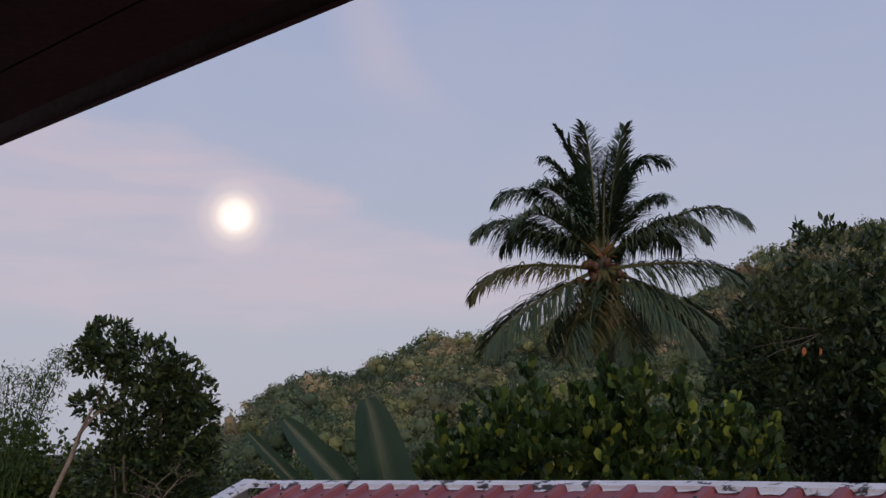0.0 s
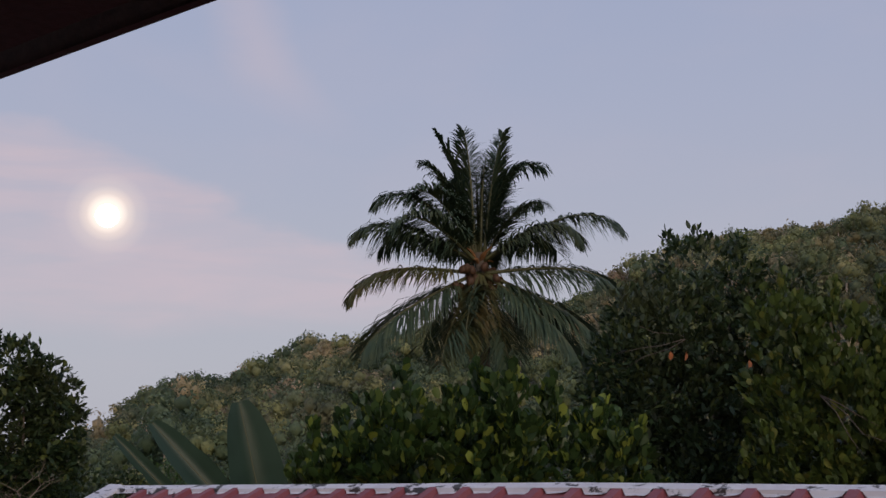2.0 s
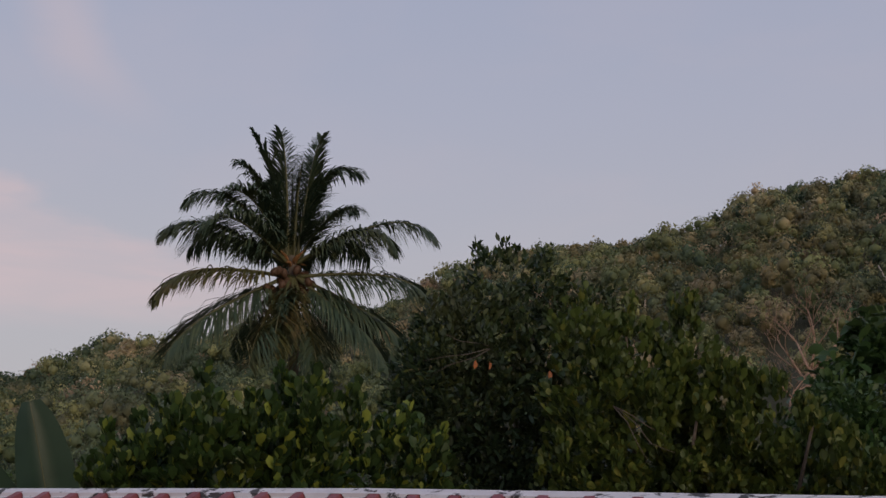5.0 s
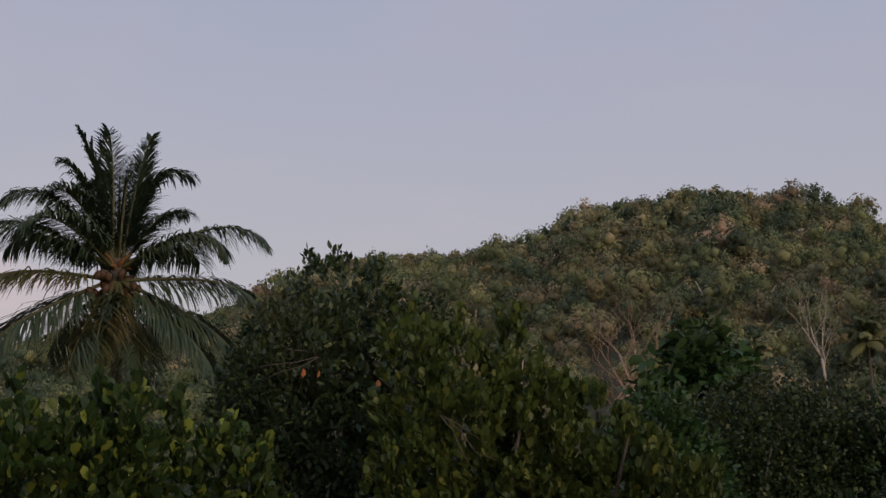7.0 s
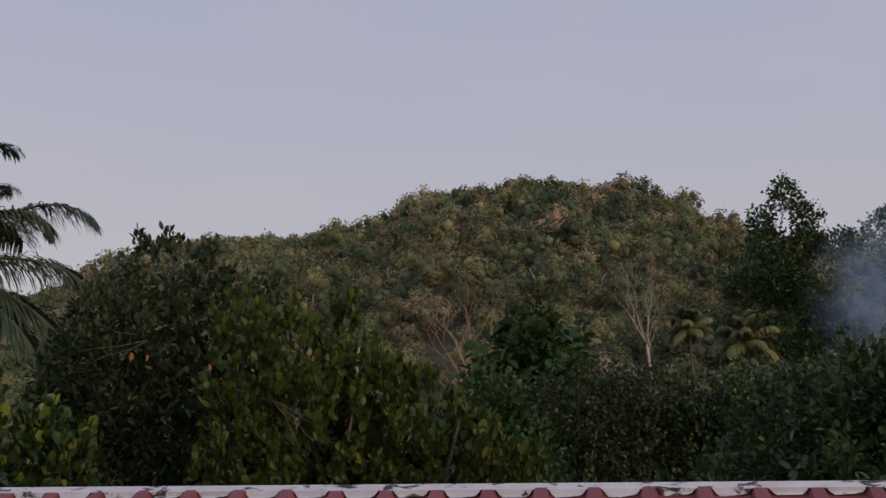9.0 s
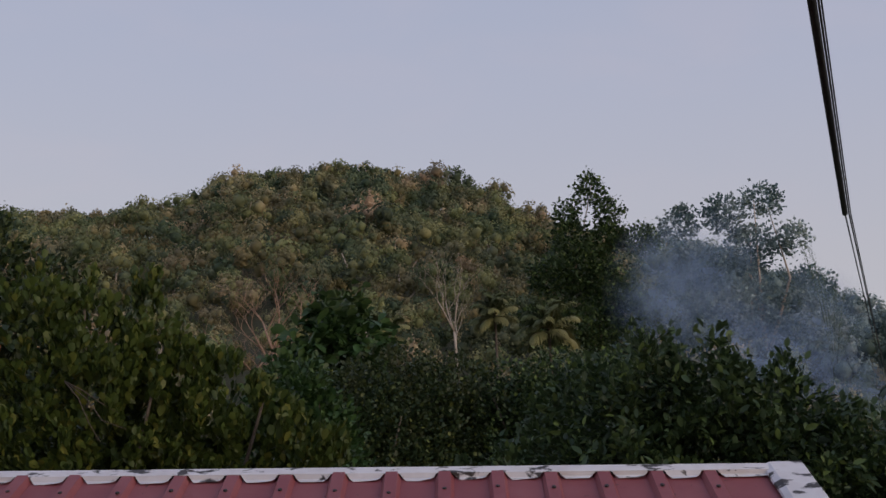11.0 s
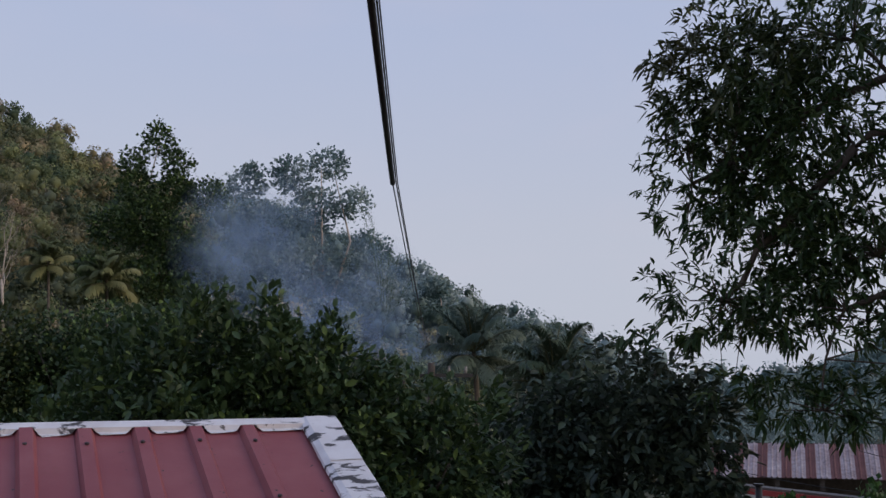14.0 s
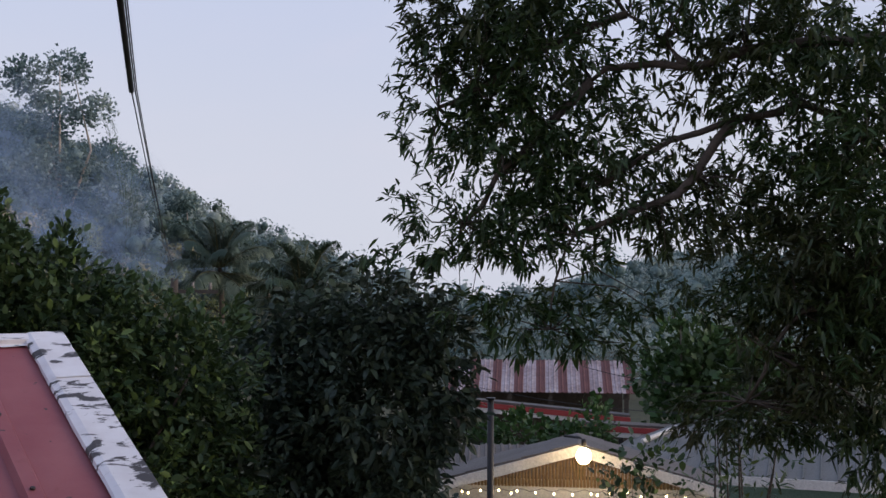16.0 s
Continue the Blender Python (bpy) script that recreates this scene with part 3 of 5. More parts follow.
def roof_house():
    t = thing("neighbour_house", "low house under a faded red ribbed roof with stained white flashing", "house", at=heading(ROOF_AZ) * ROOF_D)
    t.rotation_euler = (0, 0, -radians(ROOF_AZ))
    # local: x along the ridge to the east, y away from the balcony, z up
    slope = Matrix.Translation((0, 0, ROOF_Z)) @ Matrix.Rotation(PITCH, 4, "X")

    def on(x, s, h):
        """s metres down the near slope from the ridge, h above the sheet."""
        p = slope @ Vector((x, -s, h))
        return (p.x, p.y, p.z + 0.008 - 0.03 * max(0.0, (-x - 3.2) / 2.3))

    prof = [(-0.125, 0), (-0.045, 0), (-0.028, 0.028), (0.028, 0.028), (0.045, 0)]
    x0 = ROOF_R - 0.16
    count = int((x0 - 0.3 - ROOF_L) / RIB)
    sheets = [list(range(i, min(i + 4, count))) for i in range(0, count, 4)]
    for k, ribs in enumerate(sheets):
        s = Soup()
        line = []
        for i in ribs:
            c = x0 - 0.29 - i * RIB
            line += [(c - a, h) for a, h in prof[::1]]
        line = sorted(line)
        line = [(line[0][0] - 0.0, 0)] + line[1:]
        lo, hi = line[0][0], line[-1][0] + (0.08 if k else 0.3)
        line.append((hi, 0))
        steps = [0.02, 0.6, 1.2, 1.8, 2.4, RUN]
        v, f = [], []
        m = len(line)
        for j, q in enumerate(steps):
            v += [on(x, q, h + 0.004 * (k % 2)) for x, h in line]
        for j, q in enumerate(steps):
            v += [on(x, q, h + 0.004 * (k % 2) - 0.012) for x, h in line]
        o = m * len(steps)
        for j in range(len(steps) - 1):
            for i in range(m - 1):
                a = j * m + i
                f.append((a, a + m, a + m + 1, a + 1))
                f.append((o + a, o + a + 1, o + a + m + 1, o + a + m))
        s.add(v, f)
        part("roof_sheet", s, RED, t)
    head = Soup()
    head.tube([(0, 0, 0), (0, 0, 0.008), (0, 0, 0.010)], [0.010, 0.010, 0.005], 6)
    hm = head.mesh("screw", SCREW)
    for i in range(count):
        c = x0 - 0.29 - i * RIB
        for q in (0.22, 0.78, 1.35, 1.9):
            ob = new("screw", hm)
            ob.parent = t
            ob.matrix_local = Matrix.Translation(on(c + rng.normal(0, 0.006), q + rng.normal(0, 0.02), 0.029)) @ Matrix.Rotation(PITCH, 4, "X")
    # ridge cap with tabs pressed down between the ribs, in lengths of ten ribs
    for k in range(0, count + 1, 10):
        s = Soup()
        for i in range(k, min(k + 10, count + 1)):
            c = x0 - 0.29 - i * RIB
            lift = 0.031
            a, b = c + 0.035, c + RIB - 0.035
            if i == 0:
                b = x0 + 0.03
            if i == count:
                a = ROOF_L
            sag = rng.uniform(0.074, 0.09)
            for x1, x2, low in ((a - 0.07 if i < count else a, a, False), (a, b, True)):
                y1, y2 = on(x1, 0.048, lift), on(x2, 0.048, lift)
                s.add([on(x1, -0.01, lift + 0.004), on(x2, -0.01, lift + 0.004), y2, y1, on(x1, -0.01, lift), on(x2, -0.01, lift), on(x2, 0.048, lift - 0.004), on(x1, 0.048, lift - 0.004)], [(3, 2, 1, 0), (4, 5, 6, 7), (2, 3, 7, 6)])
                if low:
                    s.add([y1, y2, on(x2 - 0.018, sag - 0.02, 0.012), on(x2 - 0.035, sag, 0.006 + rng.uniform(0, 0.01)), on((x1 + x2) / 2, sag + rng.uniform(-0.006, 0.006), 0.008), on(x1 + 0.035, sag, 0.006), on(x1 + 0.018, sag - 0.02, 0.012)], [(0, 6, 5, 4, 3, 2, 1)])
            x1, x2 = a - 0.07, b
            s.add([on(x1, -0.012, lift + 0.004), on(x2, -0.012, lift + 0.004), (x2, 0.14, ROOF_Z - 0.03), (x1, 0.14, ROOF_Z - 0.03)], [(0, 1, 2, 3)])
        part("ridge_cap", s, WHITE, t, "white ridge flashing stained with black mould")
    # barge flashing down both gable edges, in overlapping lengths
    for side, edge in ((1, ROOF_R), (-1, ROOF_L)):
        ends = [-0.015, 0.47, 1.55, RUN + 0.02]
        for k in range(3):
            s = Soup()
            h = 0.040 - 0.003 * k
            i0, i1, o = edge - side * 0.185, edge - side * 0.15, edge
            p = [(i0, 0.012), (i0 + side * 0.004, 0.026), (i1, h), (o, h + 0.004), (o, -0.14), (o - side * 0.004, -0.14), (o - side * 0.004, h - 0.004)]
            n = len(p)
            a, b = ends[k] - (0.02 if k else 0), ends[k + 1]
            rows = np.linspace(a, b, 6)
            v = [on(x + side * rng.normal(0, 0.0015), q, z + rng.normal(0, 0.0012)) for q in rows for x, z in p]
            f = [(j * n + i, j * n + i + 1, (j + 1) * n + i + 1, (j + 1) * n + i) for j in range(5) for i in range(n - 1)]
            f.append(tuple(range(n)))
            s.add(v, f)
            part("barge_flashing", s, WHITE, t, "white barge flashing with peeling, mouldy paint")
    back = Soup()
    c0, c1 = (ROOF_L, 0.13, ROOF_Z - 0.05), (ROOF_R, 0.13, ROOF_Z - 0.05)
    dn = RUN * math.tan(PITCH)
    back.add([c0, c1, (ROOF_R, RUN, ROOF_Z - dn), (ROOF_L, RUN, ROOF_Z - dn), (ROOF_L, 0.13, ROOF_Z - 0.08), (ROOF_R, 0.13, ROOF_Z - 0.08), (ROOF_R, RUN, ROOF_Z - dn - 0.03), (ROOF_L, RUN, ROOF_Z - dn - 0.03)], [(0, 1, 2, 3), (7, 6, 5, 4), (2, 6, 7, 3)])
    part("back_slope", back, RED, t)
    w = Soup()
    h = ROOF_Z - 2.4 * math.tan(PITCH) - 0.1
    for x in (ROOF_L + 0.35, ROOF_R - 0.35):
        w.add([(x - 0.08, -2.4, 0), (x - 0.08, 2.4, 0), (x - 0.08, 2.4, h), (x - 0.08, 0, ROOF_Z - 0.12), (x - 0.08, -2.4, h), (x + 0.08, -2.4, 0), (x + 0.08, 2.4, 0), (x + 0.08, 2.4, h), (x + 0.08, 0, ROOF_Z - 0.12), (x + 0.08, -2.4, h)], [(0, 1, 2, 3, 4), (9, 8, 7, 6, 5), (0, 4, 9, 5), (1, 6, 7, 2), (2, 7, 8, 3), (3, 8, 9, 4)])
    for y in (-2.4, 2.4):
        w.box(((ROOF_L + ROOF_R) / 2, y, h / 2), (ROOF_R - ROOF_L - 0.9, 0.16, h))
    part("wall", w, WALL, t)


def own_house():
    """The balcony from which all is seen: slab, rear wall and the dark eave overhead."""
    t = thing("balcony_house", "own house with a dark brown wooden eave over its balcony", "house")
    t.rotation_euler = (0, 0, -radians(43))
    s = Soup()
    z = EYE + 1.0
    e = 1.56
    for i in range(14):
        s = Soup()
        s.box((0, e - 0.2 - i * 0.22, z + 0.012), (9.0, 0.212, 0.02))
        part("soffit_board", s, WOOD, t)
    f = Soup()
    f.box((0, e - 0.012, z + 0.09), (9.06, 0.026, 0.20))
    part("fascia", f, WOOD, t)
    r = Soup()
    r.add([(-4.6, e + 0.05, z + 0.2), (4.6, e + 0.05, z + 0.2), (4.6, -2.6, z + 1.6), (-4.6, -2.6, z + 1.6), (-4.6, e + 0.05, z + 0.23), (4.6, e + 0.05, z + 0.23), (4.6, -2.6, z + 1.63), (-4.6, -2.6, z + 1.63)], [(0, 1, 2, 3), (7, 6, 5, 4), (0, 4, 5, 1), (2, 6, 7, 3), (1, 5, 6, 2), (0, 3, 7, 4)])
    part("roof", r, GREYROOF, t)
    w = Soup()
    w.box((0, -1.7, 3.9), (9.0, 0.2, 5.2 + 2.55))
    part("wall", w, WALL, t)
    b = Soup()
    b.box((0, -0.55, EYE - 1.6), (9.0, 2.1, 0.18))
    part("slab", b, CONCRETE, t)


# ---- coconut palm ----
def frond(length, bend, width, mat, stem_mat, parent, aim, rise, roll=0.0, ragged=0.15):
    """One feather leaf: an arched midrib with two rows of drooping leaflets. aim: compass turn; rise: degrees at the base."""
    n = 18
    pts, p, ang = [], np.zeros(3), radians(rise)
    for i in range(n + 1):
        pts.append(p.copy())
        step = length / n
        ang -= radians(bend) / n * (0.12 + 3.5 * (i / n) ** 3)
        p = p + step * np.array((math.cos(ang), 0, math.sin(ang)))
    pts = np.array(pts)
    a = radians(aim)
    turn = np.array([(math.cos(a), -math.sin(a), 0), (math.sin(a), math.cos(a), 0), (0, 0, 1)])
    pts = pts @ turn.T
    s = Soup()
    s.tube(pts, [0.055 * (1 - i / n) ** 0.8 + 0.008 for i in range(n + 1)], 5)
    ob = part("frond", s, stem_mat, parent, smooth=True)
    m = 125
    t = np.linspace(0.15, 0.995, m) + rng.normal(0, 0.003, m)
    t = np.clip(t, 0, 0.995)
    i0 = np.minimum((t * n).astype(int), n - 1)
    base = pts[i0] + (pts[i0 + 1] - pts[i0]) * (t * n - i0)[:, None]
    along = unit(pts[i0 + 1] - pts[i0])
    side = unit(np.cross(along, (0, 0, 1.0)))
    up = np.cross(side, along)
    bs, ws, sz, ss = [], [], [], []
    for sgn in (-1, 1):
        lean = sgn * side * math.cos(roll * sgn) + up * (0.12 + math.sin(roll) * sgn)
        w = lean + along * (0.35 + 0.65 * t[:, None]) + rng.normal(0, ragged, (m, 3))
        keep = rng.random(m) > 0.04
        bs.append(base[keep])
        ws.append(w[keep])
        ss.append(np.hypot(along[:, 0], along[:, 1])[keep])
        sz.append((width * np.sin(np.pi * np.clip(0.12 + 0.82 * t, 0, 1)) ** 0.7 * rng.uniform(0.85, 1.1, m))[keep])
    sag = 0.1 + 0.36 * np.concatenate(ss)
    base, way, size = np.concatenate(bs), unit(np.concatenate(ws)), np.concatenate(sz)
    # each leaflet: a folded strip in three lengths that hangs towards its tip
    side = unit(np.cross(way, (0, 0, 1.0)))
    k = len(base)
    down = np.array((0, 0, -1.0))
    cols = []
    for q, wd in ((0, 0.5), (0.35, 1.0), (0.7, 0.75), (1.0, 0.08)):
        c = base + way * (q * size)[:, None] * (1 - 0.22 * q * q) + down * (q * q * size * sag)[:, None]
        cols += [c - side * 0.026 * wd, c + side * 0.026 * wd]
    v = np.stack(cols, 1).reshape(-1, 3)
    s = Soup()
    s.add(v, [(j * 8 + o, j * 8 + o + 1, j * 8 + o + 3, j * 8 + o + 2) for j in range(k) for o in (0, 2, 4)])
    tagged(part("blade", s, mat, ob), kind="stuff")
    return ob


def coconut_palm(root, heart_z, scale, label, fronds, nuts=True, green=PALM):
    t = thing("coconut_palm", label, "palm tree", "palms", at=root)
    h = heart_z - root[2]
    s = Soup()
    ts = np.linspace(0, 1, 26)
    s.tube([(0.5 * math.sin(2.2 * q) * scale - 0.5 * math.sin(2.2) * scale, 0.25 * q * q, q * (h + 0.25 * scale)) for q in ts], [(0.2 - 0.07 * q + (0.02 if i % 2 else 0) + 0.12 * max(0, 0.12 - q)) * scale for i, q in enumerate(ts)], 10)
    part("trunk", s, BARK, t, smooth=True)
    crown = Vector((0, 0.25, h))
    for aim, rise, length, bend, old in fronds:
        f = frond(length * scale, bend, (1.55 if not old else 1.4) * scale, OLDPALM if old else green, RACHIS, t, aim, rise, rng.normal(0, 0.25))
        f.location = crown + Vector((math.cos(radians(aim)), math.sin(radians(aim)), 0)) * 0.12 * scale + Vector((0, 0, -0.35 * scale if rise < 10 else 0))
        if old:
            tagged(f, "yellowing drooping frond")
    if nuts:
        nut = Soup()
        nut.ball((0, 0, 0), (0.115, 0.115, 0.15), 9, 6)
        nm = nut.mesh("coconut", NUT, True)
        for i in range(44):
            a = rng.uniform(0, 2 * math.pi)
            q = rng.uniform(0.28, 0.8)
            ob = new("coconut", nm)
            ob.parent = t
            ob.location = crown + Vector((math.cos(a) * q, math.sin(a) * q, rng.uniform(-1.15, -0.2))) * scale
            ob.rotation_euler = (rng.uniform(-0.6, 0.6), rng.uniform(-0.6, 0.6), a)
        for i in range(9):
            a = i * 0.7
            sh = Soup()
            tip = np.array((math.cos(a) * 0.42, math.sin(a) * 0.42, 0.15 + 0.4 * (i % 3) / 2))
            sh.tube([np.zeros(3), tip * 0.5 + (0, 0, 0.12), tip], [0.07, 0.05, 0.015], 5)
            p = part("flower_sheath", sh, SHEATH, t, smooth=True)
            p.location = crown + Vector((0, 0, -0.15))
    return t


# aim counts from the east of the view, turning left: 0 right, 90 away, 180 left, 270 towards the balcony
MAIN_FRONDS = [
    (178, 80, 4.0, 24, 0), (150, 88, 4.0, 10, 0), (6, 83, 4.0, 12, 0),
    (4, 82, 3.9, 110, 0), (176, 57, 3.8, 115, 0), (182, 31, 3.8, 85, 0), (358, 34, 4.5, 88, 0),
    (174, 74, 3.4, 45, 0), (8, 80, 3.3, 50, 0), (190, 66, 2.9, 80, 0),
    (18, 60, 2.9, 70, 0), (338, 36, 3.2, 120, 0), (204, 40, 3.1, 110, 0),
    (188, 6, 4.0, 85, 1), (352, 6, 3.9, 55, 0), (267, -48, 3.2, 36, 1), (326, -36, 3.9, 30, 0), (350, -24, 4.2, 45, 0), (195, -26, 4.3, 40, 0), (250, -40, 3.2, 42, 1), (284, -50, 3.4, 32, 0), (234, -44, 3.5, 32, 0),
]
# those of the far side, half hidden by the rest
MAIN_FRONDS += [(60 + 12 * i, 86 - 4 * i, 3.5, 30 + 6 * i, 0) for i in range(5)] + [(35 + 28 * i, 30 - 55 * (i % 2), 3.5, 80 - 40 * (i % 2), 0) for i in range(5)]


def generic_fronds(n, length):
    return [((i * 137.5) % 360, 85 - 110 * (i / n) ** 1.1, length * rng.uniform(0.85, 1.1), 60 + 30 * rng.random(), 0) for i in range(n)]


# ---- banana ----
def banana_plant(root, specs, label):
    t = thing("banana_plant", label, "banana plant", at=root)
    s = Soup()
    s.tube([(0, 0, 0), (0.05, 0, 1.6), (0, 0, 3.2)], [0.16, 0.13, 0.07], 9)
    part("stem", s, GREENLEAF, t, smooth=True)
    for dx, dy, dz, length, width, lean, aim, bend, torn in specs:
        a = radians(aim)
        s = Soup()
        n = 14
        p, ang = np.zeros(3), radians(lean)
        rows = []
        mid = []
        for i in range(n + 1):
            q = i / n
            fwd = np.array((math.cos(ang) * math.cos(a), math.cos(ang) * math.sin(a), math.sin(ang)))
            sd = unit(np.cross(fwd, (0.25, -1.0, 0.15)))
            nm = np.cross(sd, fwd)
            w = width * 0.5 * max(0.03, math.sin(math.pi * (0.06 + 0.92 * q)) ** 0.42)
            w1 = w * (rng.uniform(0.55, 1.0) if torn and rng.random() < 0.4 else 1)
            rows += [p - sd * w1 + nm * w * 0.5, p - sd * w * 0.5 + nm * w * 0.28, p, p + sd * w * 0.5 + nm * w * 0.28, p + sd * w + nm * w * 0.5]
            mid.append(p.copy())
            ang -= radians(bend) / n
            p = p + fwd * length / n
        s.add(rows, [(i * 5 + j, i * 5 + j + 1, i * 5 + j + 6, i * 5 + j + 5) for i in range(n) for j in range(4)])
        lf = part("leaf", s, BANANA, t, smooth=True)
        lf.location = (dx, dy, dz)
        s = Soup()
        s.tube(mid, [0.015 * (1 - 0.7 * i / n) for i in range(n + 1)], 5)
        part("midrib", s, RACHIS, lf, "pale yellow-green midrib", smooth=True)
    return t


def bare_tree(name, label, root, height, spread, mat, r0, depth=5, lean=0.0):
    """A leafless tree of forking limbs."""
    t = thing(name, label, "tree", at=root)
    s = Soup()

    def grow(p, d, length, r, level):
        n = 3
        pts, rad = [p], [r]
        for i in range(n):
            d = unit(d + rng.normal(0, 0.12, 3) + (0, 0, 0.06))
            p = p + d * length / n
            pts.append(p)
            rad.append(r * (1 - 0.35 * (i + 1) / n))
        s.tube(pts, rad, 5 if level > 1 else 7)
        if level < depth:
            first = rng.uniform(0, 6.28)
            for j in range(3 if level > 0 else 4):
                a = first + 2.4 * j + rng.normal(0, 0.25)
                side = np.array((math.cos(a), math.sin(a), rng.normal(0, 0.2)))
                grow(pts[-1 if j else -2], unit(d * 0.75 + side * spread + (0, 0, 0.25)), length * rng.uniform(0.55, 0.8), rad[-1] * 0.68, level + 1)

    grow(np.zeros(3), np.array((lean, 0, 1.0)), height * 0.45, r0, 0)
    part("branchwork", s, mat, t, smooth=True)
    return t


# ---- the village below ----
def frame_thing(ob, az, r, z, turn=0.0):
    """Stands a thing at a bearing, its front turned to the balcony."""
    ob.location = spot(az, r, z)
    ob.rotation_euler = (0, 0, -radians(az + turn))
    return ob


def corrugated(s, x0, x1, y0, z0, y1, z1, wave=0.03, pitch=0.2, thick=0.02):
    """A ribbed sheet from (y0, z0) to (y1, z1)."""
    xs, hs = [], []
    x = x0
    while x < x1 - 1e-6:
        for dx, h in ((0, 0), (pitch * 0.6, 0), (pitch * 0.7, wave), (pitch * 0.9, wave)):
            if x + dx < x1:
                xs.append(x + dx)
                hs.append(h)
        x += pitch
    xs.append(x1)
    hs.append(0)
    n = len(xs)
    v = [(a, y0, z0 + h) for a, h in zip(xs, hs)] + [(a, y1, z1 + h) for a, h in zip(xs, hs)] + [(a, y0, z0 + h - thick) for a, h in zip(xs, hs)] + [(a, y1, z1 + h - thick) for a, h in zip(xs, hs)]
    f = []
    for i in range(n - 1):
        f += [(i, i + 1, n + i + 1, n + i), (2 * n + i, 3 * n + i, 3 * n + i + 1, 2 * n + i + 1), (i, 2 * n + i, 2 * n + i + 1, i + 1), (n + i, n + i + 1, 3 * n + i + 1, 3 * n + i)]
    s.add(v, f)


def gable_hut():
    """Open hut with a bamboo gable that faces the balcony."""
    t = frame_thing(thing("gable_hut", "small hut with a bamboo-slat gable, pale barge boards and grey roof", "hut"), 86.2, 18.0, 0, 0)
    half, eave, apex, deep = 2.08, 2.55, 3.13, 1.1
    for sgn in (-1, 1):
        n = 5
        for i in range(n):
            s = Soup()
            a, b = i / n, (i + 1) / n
            xa, za, xb, zb = sgn * half * 1.08 * a, apex + 0.1 + (eave - apex) * 1.08 * a, sgn * half * 1.08 * b, apex + 0.1 + (eave - apex) * 1.08 * b
            s.add([(xa, -0.35, za), (xb, -0.35, zb + 0.015), (xb, deep, zb + 0.015), (xa, deep, za), (xa, -0.35, za - 0.03), (xb, -0.35, zb - 0.015), (xb, deep, zb - 0.015), (xa, deep, za - 0.03)], [(0, 1, 2, 3), (7, 6, 5, 4), (0, 4, 5, 1), (1, 5, 6, 2), (3, 2, 6, 7)])
            part("roof_sheet", s, DARKROOF, t)
        s = Soup()
        s.add([(0, -0.38, apex + 0.08), (sgn * half * 1.1, -0.38, eave + 0.01), (sgn * half * 1.1, -0.38, eave - 0.15), (0, -0.38, apex - 0.09), (0, -0.41, apex + 0.08), (sgn * half * 1.1, -0.41, eave + 0.01), (sgn * half * 1.1, -0.41, eave - 0.15), (0, -0.41, apex - 0.09)], [(0, 1, 2, 3), (4, 7, 6, 5), (0, 4, 5, 1), (3, 2, 6, 7), (1, 5, 6, 2)])
        part("barge_board", s, TRIM, t, "weathered white barge board")
    w = 0.055
    x = -half + 0.1
    while x < half - 0.1:
        top = apex - 0.06 - (apex - eave) * abs(x) / half
        if top - (eave - 0.04) > 0.05:
            s = Soup()
            s.tube([(x, -0.05, eave - 0.06), (x, -0.05, top)], [0.025, 0.025], 6)
            part("slat", s, SLAT, t)
        x += w
    s = Soup()
    s.box((0, 0, eave - 0.17), (2 * half, 0.12, 0.24))
    part("beam", s, TRIM, t)
    for x in (-half + 0.1, -0.35, 0.75, half - 0.1):
        s = Soup()
        s.box((x, 0, (eave - 0.3) / 2), (0.14, 0.14, eave - 0.3))
        part("post", s, TRIM, t)
    s = Soup()
    s.box((0, deep - 0.2, eave / 2 - 0.05), (2 * half - 0.2, 0.12, eave - 0.1))
    part("rear_wall", s, WALL, t)
    return t


